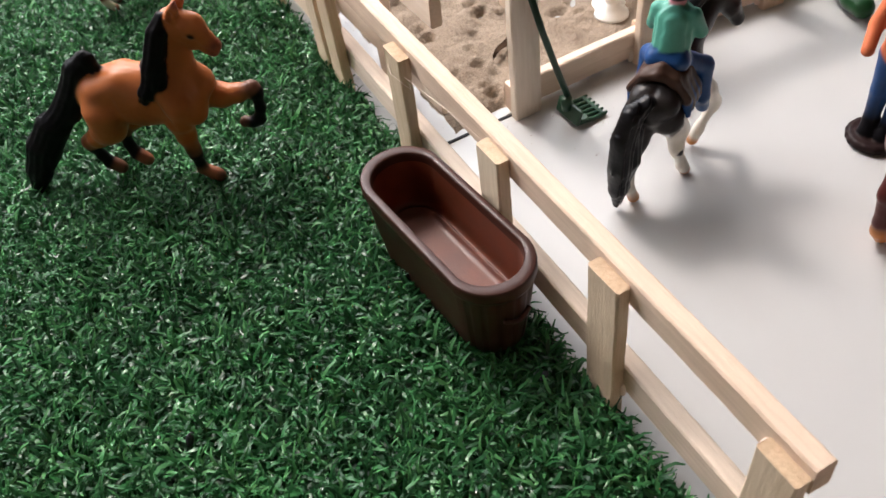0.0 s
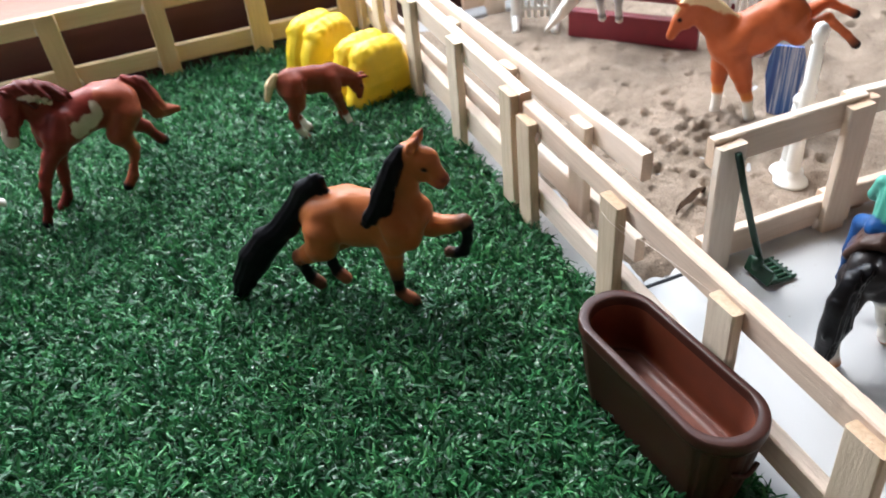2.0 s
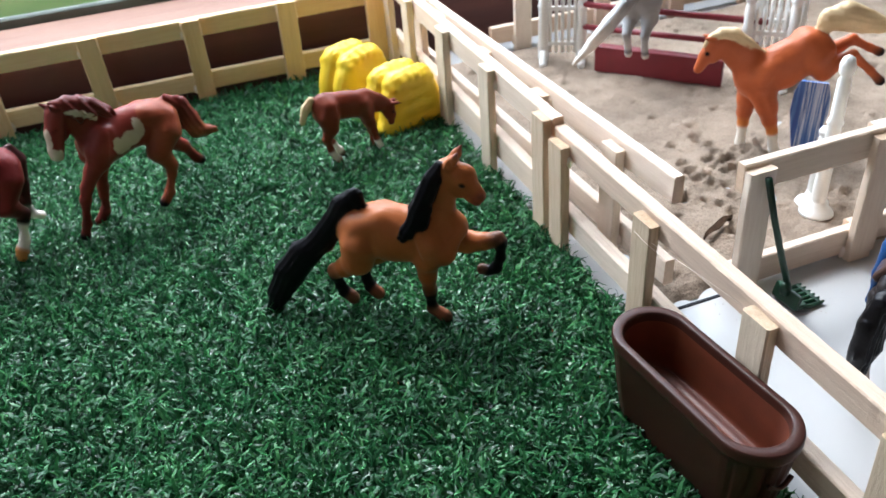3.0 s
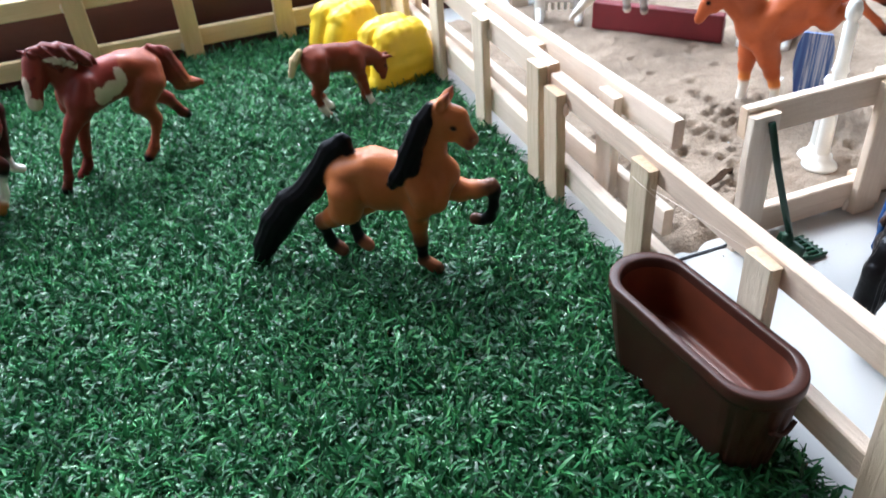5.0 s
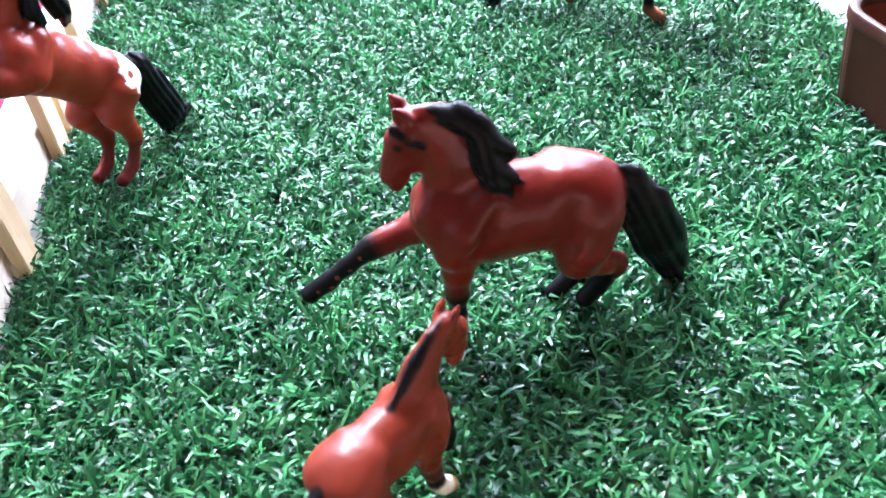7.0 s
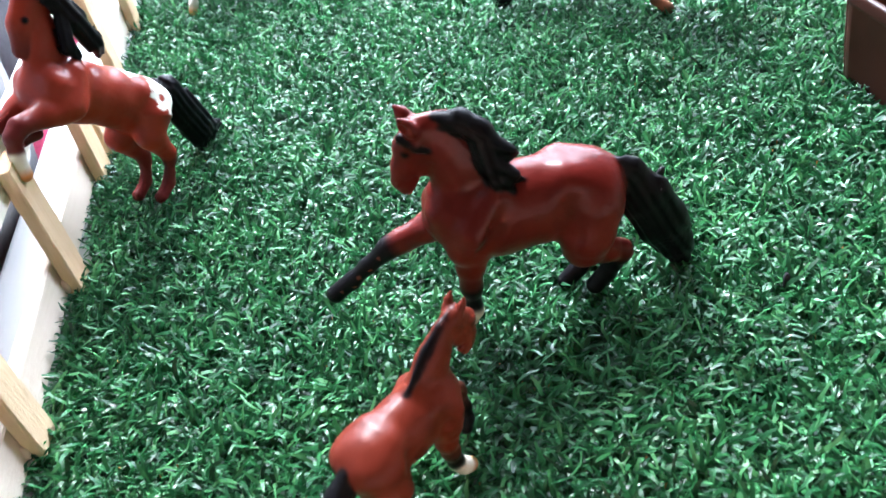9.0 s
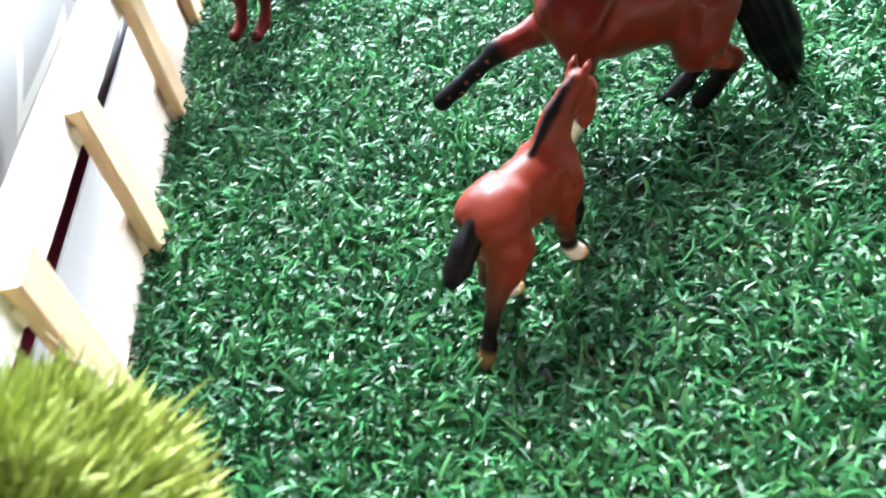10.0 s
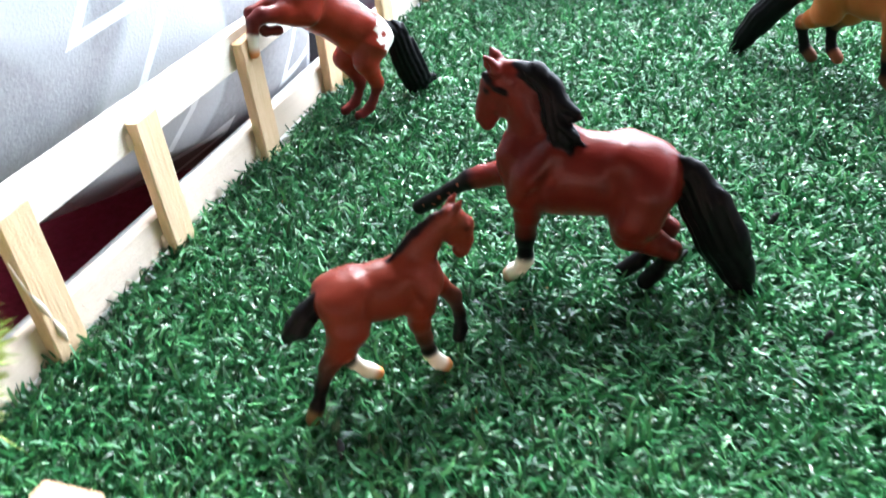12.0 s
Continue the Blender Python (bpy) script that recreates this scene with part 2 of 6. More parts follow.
M_WALL = mat("painted_wall", (0.52, 0.365, 0.26), 0.85)
v = coords(M_WALL)
base(M_WALL, ramp(M_WALL, noise_tex(M_WALL, v, 3, 4), [(0.3, (0.61, 0.49, 0.36)), (0.7, (0.68, 0.55, 0.42))]))
bump(M_WALL, noise_tex(M_WALL, v, 160, 3), 0.1, 0.001)
M_FLOOR = wood("floor_boards", (0.36, 0.22, 0.12), (0.2, 0.11, 0.06), 0.45, 0.03)
M_FRAME = plastic("grey_green_window_frame", (0.10, 0.125, 0.10), 0.5, 0.8)
M_LAWN = mat("outdoor_lawn", (0.16, 0.34, 0.06), 0.9)
v = coords(M_LAWN)
base(M_LAWN, ramp(M_LAWN, noise_tex(M_LAWN, v, 2.2, 6, 0.7), [(0.3, (0.13, 0.30, 0.05)), (0.7, (0.24, 0.45, 0.09))]))
M_GLASS = mat("window_glass", (1, 1, 1), 0.0)
M_GLASS.node_tree.nodes["Principled BSDF"].inputs["Transmission Weight"].default_value = 1.0
M_BUSH = mat("lime_moss_foliage", (0.26, 0.34, 0.04), 0.75, spec=0.25)
geo = node(M_BUSH, "ShaderNodeNewGeometry")
base(M_BUSH, ramp(M_BUSH, geo.outputs["Random Per Island"], [(0.0, (0.21, 0.27, 0.055)), (0.5, (0.36, 0.43, 0.11)), (1.0, (0.50, 0.55, 0.20))]))


# thin blades let some of the light through
let_through(M_GRASS, M_GRASS.node_tree.nodes["Principled BSDF"].inputs["Base Color"].links[0].from_socket, 0.20)


# ------------------------------------------------------------------ mesh helpers
def mesh_of(name, bm, material, smooth=False):
    me = bpy.data.meshes.new(name)
    bm.to_mesh(me)
    bm.free()
    if material:
        me.materials.append(material)
    if smooth:
        me.shade_smooth()
    return me


def part(name, data, material, parent, label="", m=None, smooth=False):
    """One mesh object under a thing or a part."""
    me = mesh_of(name, data, material, smooth) if isinstance(data, bmesh.types.BMesh) else data
    ob = new(name, me)
    ob.parent = parent
    if m is not None:
        ob.matrix_basis = m
    return tagged(ob, label)


def thing(name, label, category, at=(0, 0, 0), turn=0.0, group="", kind=""):
    ob = new(name)
    ob.empty_display_size = 0.01
    ob.matrix_basis = pose(*at, 0, 0, turn)
    return tagged(ob, label, category, group, kind)


def box(size, bevel=0.0, seg=1, centre=(0, 0, 0), jitter=0.0, seed=0):
    bm = bmesh.new()
    bmesh.ops.create_cube(bm, size=1)
    bmesh.ops.scale(bm, vec=size, verts=bm.verts)
    if jitter:
        rng = random.Random(seed)
        for vert in bm.verts:
            vert.co += Vector([rng.uniform(-jitter, jitter) for _ in range(3)])
    if bevel:
        bmesh.ops.bevel(bm, geom=bm.edges[:], offset=bevel, segments=seg, affect="EDGES", profile=0.5)
    bmesh.ops.translate(bm, vec=centre, verts=bm.verts)
    return bm


def span(lo, hi, bevel=0.0, seg=1):
    return box([b - a for a, b in zip(lo, hi)], bevel, seg, [(a + b) / 2 for a, b in zip(lo, hi)])


def tube(points, radius, sides=8, closed_ends=True):
    """A round rod through the points; radius is one number or one for each point."""
    bm = bmesh.new()
    pts = [Vector(p) for p in points]
    radii = [radius] * len(pts) if isinstance(radius, (int, float)) else list(radius)
    rings, up = [], Vector((0.3, 0.2, 1)).normalized()
    for i, p in enumerate(pts):
        d = (pts[min(i + 1, len(pts) - 1)] - pts[max(i - 1, 0)]).normalized()
        a = d.cross(up)
        if a.length < 1e-4:
            a = d.cross(Vector((1, 0, 0)))
        a.normalize()
        b = d.cross(a)
        rings.append([bm.verts.new(p + radii[i] * (a * cos_(k, sides) + b * sin_(k, sides))) for k in range(sides)])
    for r0, r1 in zip(rings, rings[1:]):
        for k in range(sides):
            bm.faces.new((r0[k], r0[(k + 1) % sides], r1[(k + 1) % sides], r1[k]))
    if closed_ends:
        bm.faces.new(rings[0][::-1])
        bm.faces.new(rings[-1])
    bmesh.ops.recalc_face_normals(bm, faces=bm.faces)
    return bm


def cos_(k, n):
    return np.cos(2 * np.pi * k / n)


def sin_(k, n):
    return np.sin(2 * np.pi * k / n)


# ------------------------------------------------------------------ moulded shapes: rounded rods melted together
def rods(points, col, sy=1.0, k=1.5, groove=0.0):
    """Rods through (forward, left, up, radius) in millimetres. col: one colour, or one for each point; sy flattens sideways;
    k is the softness of the joint; groove cuts strands into hair."""
    cols = [col] * len(points) if isinstance(col[0], (int, float)) else list(col)
    points = [points[0], points[0]] if len(points) == 1 else points
    cols = cols * 2 if len(cols) == 1 else cols
    return [(np.array(a[:3], float), np.array(b[:3], float), a[3], b[3], sy, np.array(ca), np.array(cb), k, groove)
            for a, b, ca, cb in zip(points, points[1:], cols, cols[1:])]


def crease(points, k=1.2):
    """Soft grooves pressed into what has been melted so far."""
    return [(a, b, ra, rb, sy, ca, cb, -k, g) for a, b, ra, rb, sy, ca, cb, _, g in rods(points, (0, 0, 0))]


def rod_distance(x, y, z, rod):
    a, b, ra, rb, sy, _, _, _, groove = rod
    d = b - a
    dx, dy, dz = d[0], d[1] / sy, d[2]
    px, py, pz = x - a[0], (y - a[1]) / sy, z - a[2]
    t = np.clip((px * dx + py * dy + pz * dz) / max(dx * dx + dy * dy + dz * dz, 1e-6), 0, 1)
    ex, ey, ez = px - t * dx, py - t * dy, pz - t * dz
    dist = np.sqrt(ex * ex + ey * ey + ez * ez) - (ra + (rb - ra) * t)
    if groove:
        n = np.hypot(dx, dz) + 1e-6
        across = (px * dz - pz * dx) / n
        dist = dist + groove * np.sin(across * 2.7 + 0.12 * (px * dx + pz * dz) / n + ey * 0.8)
    return dist, t


def melt(prims, h):
    """Skin of all the rods on a grid of h millimetres: vertices, faces and colours."""
    lo = np.min([np.minimum(p[0], p[1]) - max(p[2], p[3]) for p in prims], 0) - 3.0
    hi = np.max([np.maximum(p[0], p[1]) + max(p[2], p[3]) for p in prims], 0) + 3.0
    n = np.ceil((hi - lo) / h).astype(int) + 1
    axes = [lo[i] + h * np.arange(n[i]) for i in range(3)]
    field = np.full(n, 9.0, np.float32)
    for p in prims:
        soft = abs(p[7])
        r = max(p[2], p[3]) + soft + 1.5
        i0 = np.clip(np.floor((np.minimum(p[0], p[1]) - r - lo) / h).astype(int), 0, n)
        i1 = np.clip(np.ceil((np.maximum(p[0], p[1]) + r - lo) / h).astype(int) + 1, 0, n)
        sl = tuple(slice(a, b) for a, b in zip(i0, i1))
        x, y, z = np.meshgrid(*[ax[s] for ax, s in zip(axes, sl)], indexing="ij", sparse=True)
        d, _ = rod_distance(x, y, z, p)
        f = field[sl]
        if p[7] < 0:
            hh = np.maximum(soft - np.abs(f + d), 0) / soft
            field[sl] = np.maximum(f, -d) + hh * hh * soft * 0.25
            continue
        hh = np.maximum(soft - np.abs(f - d), 0) / soft
        field[sl] = np.minimum(f, d) - hh * hh * soft * 0.25
    inside = field < 0
    total, count = np.zeros((*(n - 1), 3), np.float32), np.zeros(n - 1, np.float32)
    corners = [(i, j, k) for i in (0, 1) for j in (0, 1) for k in (0, 1)]
    cut = lambda c: tuple(slice(c[i], n[i] - 1 + c[i]) for i in range(3))
    for a in corners:
        for ax in range(3):
            if a[ax]:
                continue
            b = tuple(v + (i == ax) for i, v in enumerate(a))
            va, vb = field[cut(a)], field[cut(b)]
            m = (va < 0) != (vb < 0)
            t = np.where(m, va / np.where(m, va - vb, 1), 0)
            for i in range(3):
                total[..., i] += np.where(m, a[i] + (t if i == ax else 0), 0)
            count += m
    used = count > 0
    idx = np.full(n - 1, -1, np.int64)
    idx[used] = np.arange(used.sum())
    cell = np.argwhere(used)
    verts = lo + h * (cell + total[used] / count[used][:, None])
    faces = []
    for ax in range(3):
        u, w = (ax + 1) % 3, (ax + 2) % 3
        s0 = [slice(None)] * 3
        s1 = [slice(None)] * 3
        s0[ax], s1[ax] = slice(0, n[ax] - 1), slice(1, n[ax])
        cross = inside[tuple(s0)] != inside[tuple(s1)]
        pts = np.argwhere(cross)
        pts = pts[(pts[:, u] > 0) & (pts[:, w] > 0) & (pts[:, u] < n[u] - 1) & (pts[:, w] < n[w] - 1)]
        quad = []
        for du, dw in ((-1, -1), (0, -1), (0, 0), (-1, 0)):
            q = pts.copy()
            q[:, u] += du
            q[:, w] += dw
            quad.append(idx[q[:, 0], q[:, 1], q[:, 2]])
        quad = np.stack(quad, 1)
        flip = ~inside[pts[:, 0], pts[:, 1], pts[:, 2]]
        quad[flip] = quad[flip][:, ::-1]
        faces.append(quad)
    faces = np.concatenate(faces)
    # one light smoothing pass
    acc, cnt = np.zeros_like(verts), np.zeros(len(verts))
    mid = verts[faces].mean(1)
    for i in range(4):
        np.add.at(acc, faces[:, i], mid)
        np.add.at(cnt, faces[:, i], 1)
    verts = 0.45 * verts + 0.55 * acc / np.maximum(cnt, 1)[:, None]
    ds, cs = [], []
    for p in prims:
        if p[7] < 0:
            continue
        d, t = rod_distance(verts[:, 0], verts[:, 1], verts[:, 2], p)
        ds.append(d)
        cs.append(p[5] + (p[6] - p[5]) * t[:, None])
    ds = np.array(ds)
    w = np.exp(-(ds - ds.min(0)) / 0.13)
    w /= w.sum(0)
    colour = (w[..., None] * np.array(cs)).sum(0)
    return verts, faces, colour


def spots_on(verts, colour, spots):
    """Painted patches: (centre, radii, colour), with a wavering edge."""
    wob = np.array([noise.noise(Vector(p) * 0.33) + 0.5 * noise.noise(Vector(p) * 0.9) for p in verts])
    for centre, radii, col in spots:
        q = np.sqrt((((verts - np.array(centre)) / np.array(radii)) ** 2).sum(1)) + 0.28 * wob
        m = np.clip((1.04 - q) / 0.08, 0, 1)[:, None]
        colour = colour * (1 - m) + np.array(col) * m
    return colour


def moulded(name, prims, material, h=0.7, spots=()):
    verts, faces, colour = melt(prims, h)
    if spots:
        colour = spots_on(verts, colour, spots)
    me = bpy.data.meshes.new(name)
    me.vertices.add(len(verts))
    me.vertices.foreach_set("co", (verts * MM).astype(np.float32).ravel())
    me.loops.add(faces.size)
    me.loops.foreach_set("vertex_index", faces.astype(np.int32).ravel())
    me.polygons.add(len(faces))
    me.polygons.foreach_set("loop_start", (np.arange(len(faces)) * 4).astype(np.int32))
    me.update(calc_edges=True)
    at = me.color_attributes.new("coat", "FLOAT_COLOR", "POINT")
    at.data.foreach_set("color", np.c_[colour, np.ones(len(verts))].astype(np.float32).ravel())
    me.shade_smooth()
    me.materials.append(material)
    return me


# ------------------------------------------------------------------ the room
TOP = -0.005      # the table's surface; the tips of the grass stand at about zero


def setting(name, bm, material, label, category, smooth=False):
    return tagged(new(name, mesh_of(name, bm, material, smooth)), label, category, kind="structure")


table = thing("table", "white laminate table top under the toy paddock", "table", kind="structure")
# Runs on unseen past the front fence, added to bounce light onto its rails
part("table_top", span((-0.302, -0.440, TOP - 0.022), (0.62, 0.254, TOP), 0.002, 2), M_TABLE, table)
for lx in (-0.27, 0.58):
    for ly in (-0.40, 0.21):
        part("leg", span((lx - 0.025, ly - 0.025, -0.76), (lx + 0.025, ly + 0.025, TOP - 0.022), 0.002), M_TABLE, table)
# the joint between two boards of the table
part("joint", span((0.004, -0.0274, TOP), (0.052, -0.0262, TOP + 0.0004)), M_BLACK, table, "dark open joint between two boards")

# Unseen shell: keeps light to the window and bounces warm fill back
setting("floor", span((-2.6, -2.4, -0.80), (2.6, 0.33, -0.76)), M_FLOOR, "unseen brown floor boards closing the room", "floor")
setting("ceiling", span((-2.6, -2.4, 1.62), (2.6, 0.33, 1.70)), M_WALL, "unseen painted ceiling closing the room", "ceiling")
setting("wall_south", span((-2.6, -2.5, -0.80), (2.6, -2.4, 1.70)), M_WALL, "unseen painted wall behind the table, for warm bounce", "wall")
setting("wall_west", span((-2.7, -2.5, -0.80), (-2.6, 0.43, 1.70)), M_WALL, "unseen painted wall closing the sofa's side", "wall")
setting("wall_east", span((2.6, -2.5, -0.80), (2.7, 0.43, 1.70)), M_WALL, "unseen painted wall closing the table's end", "wall")
WX0, WX1, WZ0, WZ1 = -0.62, 1.25, 0.040, 1.20
wall_n = thing("wall_north", "painted wall round the wide window", "wall", kind="structure")
part("wall_panel", span((-2.6, 0.33, -0.80), (2.6, 0.36, WZ0 - 0.02)), M_WALL, wall_n)
part("wall_panel", span((-2.6, 0.33, WZ1), (2.6, 0.36, 1.70)), M_WALL, wall_n)
part("wall_panel", span((-2.6, 0.33, WZ0 - 0.02), (WX0, 0.36, WZ1)), M_WALL, wall_n)
part("wall_panel", span((WX1, 0.33, WZ0 - 0.02), (2.6, 0.36, WZ1)), M_WALL, wall_n)

window = thing("window_1", "wide window with a grey-green frame over a wooden sill", "window", kind="structure")
part("window_sill", span((-0.61, 0.258, 0.0340), (1.24, 0.3035, 0.041), 0.002, 3), M_SILL, window, "pinkish varnished wooden window sill")
part("sill_apron", span((-0.61, 0.262, -0.30), (1.24, 0.330, 0.0338)), M_STAIN, window, "dark stained board under the sill")
part("window_frame", span((WX0, 0.3038, 0.0380), (WX1, 0.3105, 0.0462), 0.001), M_FRAME, window)
part("window_frame", span((WX0, 0.305, WZ1 - 0.03), (WX1, 0.330, WZ1), 0.002), M_FRAME, window)
for fx in (WX0, 0.34, WX1 - 0.035):
    part("mullion", span((fx, 0.305, 0.0462), (fx + 0.035, 0.330, WZ1 - 0.03), 0.002), M_FRAME, window)
for px0, px1 in ((WX0 + 0.035, 0.34), (0.375, WX1 - 0.035)):
    pane = part("pane", span((px0, 0.306, 0.0462), (px1, 0.309, WZ1 - 0.03)), M_GLASS, window)
    pane.visible_shadow = False

bm = bmesh.new()
bmesh.ops.create_grid(bm, x_segments=2, y_segments=2, size=60)
bmesh.ops.translate(bm, vec=(0, 60.5, -0.9), verts=bm.verts)
setting("ground", bm, M_LAWN, "bright green lawn outside the window", "lawn")

# ------------------------------------------------------------------ sofa, cushion and bag beside the table
sofa = thing("sofa", "maroon fabric sofa seat beside the white table", "sofa")
part("seat", span((-1.10, -0.95, -0.22), (-0.306, 0.255, -0.046), 0.022, 4), M_SOFA, sofa, smooth=True)
part("plinth", span((-1.08, -0.93, -0.76), (-0.33, 0.24, -0.22), 0.01, 2), M_SOFA, sofa)


def pillow(size, bulge):
    """A stuffed square with pinched corners, flat in x."""
    bm = bmesh.new()
    n = 26
    for side in (1, -1):
        grid = {}
        for i in range(n + 1):
            for j in range(n + 1):
                u, w = i / n * 2 - 1, j / n * 2 - 1
                full = max(0.0, (1 - u ** 4) * (1 - w ** 4)) ** 0.55
                pinch = 1 - 0.045 * (u * u + w * w - 2 * u * u * w * w)
                wr = 0.0025 * noise.noise(Vector((u * 3, w * 3, side * 2.0)))
                grid[i, j] = bm.verts.new((side * (full * bulge + wr * full), u * size * 0.5 * pinch, w * size * 0.5 * pinch))
        for i in range(n):
            for j in range(n):
                q = [grid[i, j], grid[i + 1, j], grid[i + 1, j + 1], grid[i, j + 1]]
                bm.faces.new(q if side > 0 else q[::-1])
    bmesh.ops.remove_doubles(bm, verts=bm.verts, dist=0.0004)
    bmesh.ops.recalc_face_normals(bm, faces=bm.faces)
    return bm


cushion = tagged(new("cushion", mesh_of("cushion", pillow(0.40, 0.050), M_CUSHION, True)),
                 "grey cushion with white zigzag pattern on a maroon sofa", "cushion")
cushion.matrix_basis = pose(-0.356, -0.103, 0.184, -15, -8, 2)
bag = thing("bag", "black fabric bag with a charcoal side pocket on the sofa", "bag")
part("body", span((-0.50, 0.036, -0.048), (-0.330, 0.090, 0.20), 0.02, 4), M_BLACK, bag, smooth=True)
part("pocket", span((-0.49, 0.092, -0.048), (-0.340, 0.240, 0.17), 0.02, 4), M_GREYBAG, bag, "charcoal fabric pocket", smooth=True)


# ------------------------------------------------------------------ stick fences
def stick(length, width, thick, seed):
    """A flat sawn stick along x, width up, its edges frayed and its faces slightly uneven."""
    rng = random.Random(seed)
    n, e = max(3, int(length / 0.0024)), min(0.0005, thick * 0.2)
    hy, hz = thick / 2, width / 2
    ring = [(-hy, -hz + e), (-hy + e, -hz), (hy - e, -hz), (hy, -hz + e), (hy, hz - e), (hy - e, hz), (-hy + e, hz), (-hy, hz - e)]
    bm = bmesh.new()
    rows = []
    for k in range(n + 1):
        x = -length / 2 + length * k / n
        fray = 0.00005 + 0.00009 * max(0.0, noise.noise(Vector((x * 90, seed * 3.7, 1))))
        rows.append([bm.verts.new((x + (rng.uniform(-1, 1) * 0.00022 if k in (0, n) else 0), y + rng.uniform(-fray, fray), z + rng.uniform(-fray, fray) + 0.00018 * noise.noise(Vector((x * 45, seed, 5))))) for y, z in ring])
    for r0, r1 in zip(rows, rows[1:]):
        for k in range(8):
            bm.faces.new((r0[k], r0[(k + 1) % 8], r1[(k + 1) % 8], r1[k]))
    bm.faces.new(rows[0][::-1])
    bm.faces.new(rows[-1])
    bmesh.ops.recalc_face_normals(bm, faces=bm.faces)
    return bm


seed_ = [0]


def lay(name, length, width, thick, m, parent, material):
    seed_[0] += 1
    return part(name, stick(length, width, thick, seed_[0]), material, parent, "", m)


def blob(r, seed, squash=(1, 1, 1)):
    bm = bmesh.new()
    bmesh.ops.create_icosphere(bm, subdivisions=2, radius=r)
    for vert in bm.verts:
        vert.co = Vector([c * s for c, s in zip(vert.co * (1 + 0.35 * noise.noise(vert.co * 600 + Vector((seed, 0, 0)))), squash)])
    return bm


def fence(label, at, turn, length, posts, inner, top=0.0535, low=0.012, rail_w=0.0110, post_h=0.0490, post_w=0.0108, thick=0.0038, rail_t=0.0042, low_w=0.0, rail_wood=M_STICK, post_wood=M_STICK):
    """A stick fence along its own x axis: two rails and flat posts on the side inner (1 or -1) of them.
    top: height of the upper rail's top; low: of the lower rail's underside."""
    f = thing("toy_fence", label, "fence", at, turn, "stick fences")
    rng = random.Random(int(at[0] * 9000 + at[1] * 5000))
    low_w = low_w or rail_w
    rails = (top - rail_w / 2, low + low_w / 2)
    for z, wide in zip(rails, (rail_w, low_w)):
        lay("rail", length, wide + rng.uniform(-0.0004, 0.0004), rail_t,
            pose(length / 2, -inner * rail_t / 2, z, rng.uniform(-1.5, 1.5), rng.uniform(-0.25, 0.25), rng.uniform(-0.2, 0.2)), f, rail_wood)
    for s in posts:
        lean = rng.uniform(-1.4, 1.4)
        h_ = post_h + rng.uniform(-0.0009, 0.0007)
        post = lay("post", h_, post_w + rng.uniform(-0.0006, 0.0004), thick, pose(s, inner * (thick / 2 + 0.0001), h_ / 2, 0, -90 + lean, 0), f, post_wood)
        for z in rails:
            part("glue", blob(0.0014, s * 1000 + z * 500, (1.9, 0.8, 0.9)), M_GLUE, post, "blob of clear hot glue",
                 pose(z + rng.uniform(-0.005, -0.002) - h_ / 2, -inner * thick * 0.45, rng.choice((-1, 1)) * post_w * 0.5), smooth=True)
    return f


PALE = "pale raw wooden stick fence "
# right side of the paddock, two sections end to end; its own x axis runs along +y
fence(PALE + "beside the brown trough", (0.0005, -0.1955, TOP), 90, 0.2295, [0.0055, 0.057, 0.1065, 0.1625, 0.2215], 1, 0.0516, 0.0098, 0.0092, rail_t=0.0049, rail_wood=M_BEECH, post_wood=M_GREY)
fence(PALE + "between grass and sand", (0.0005, 0.0355, TOP), 90, 0.210, [0.0055, 0.0595, 0.1145, 0.1685, 0.2040], 1, 0.0545, 0.0110, 0.0105, 0.0540, rail_t=0.0048, low_w=0.0122, post_wood=M_GREY)
# left side
fence(PALE + "beside the sofa cushion", (-0.2740, -0.259, TOP), 90, 0.240, [0.0100, 0.067, 0.119, 0.177, 0.2330], -1, 0.0512, 0.0038, 0.0125, 0.0480, rail_wood=M_PALE, post_wood=M_TAN)
fence(PALE + "at the grass edge near the window", (-0.2740, -0.017, TOP), 90, 0.262, [0.0060, 0.050, 0.105, 0.160, 0.215, 0.2560], -1, 0.0512, 0.0038, 0.0125, 0.0480, rail_wood=M_PALE, post_wood=M_TAN)
# back
fence(PALE + "in front of the window sill", (-0.2680, 0.2490, TOP), 0, 0.266, [0.0450, 0.1010, 0.1550, 0.2080, 0.2600], -1, 0.0492, 0.0080, 0.0100, 0.0500, rail_wood=M_PINE, post_wood=M_PINE)
# front
fence(PALE + "at the open end of the paddock", (-0.262, -0.2600, TOP), 0, 0.246, [0.0012, 0.0620, 0.1130, 0.1655, 0.2180], 1, 0.0460, 0.0090, 0.0105, 0.0490, rail_wood=M_WARM_LIT, post_wood=M_WARM_LIT)
# sand school: left side, front and back
fence(PALE + "along the sand school", (0.0160, -0.0215, TOP), 91.6, 0.238, [0.0340, 0.0900, 0.1460, 0.2010, 0.2320], 1, 0.0528, 0.0090, 0.0105, 0.0500)
fence(PALE + "with a green fork leaning on it", (0.0405, -0.0270, TOP), 0, 0.0640, [0.0050, 0.0580], -1, 0.0540, 0.0015, 0.0110, 0.0528)
fence(PALE + "in front of the sand school", (0.0985, -0.0235, TOP), -4, 0.1700, [0.0050, 0.0600, 0.1150, 0.1640], -1, 0.0540, 0.0015, 0.0110, 0.0528)
fence(PALE + "behind the sand school", (0.0600, 0.2330, TOP), 0, 0.2700, [0.0200, 0.0750, 0.1300, 0.1850, 0.2400], -1, 0.0530, 0.0060, 0.0100, 0.0540)

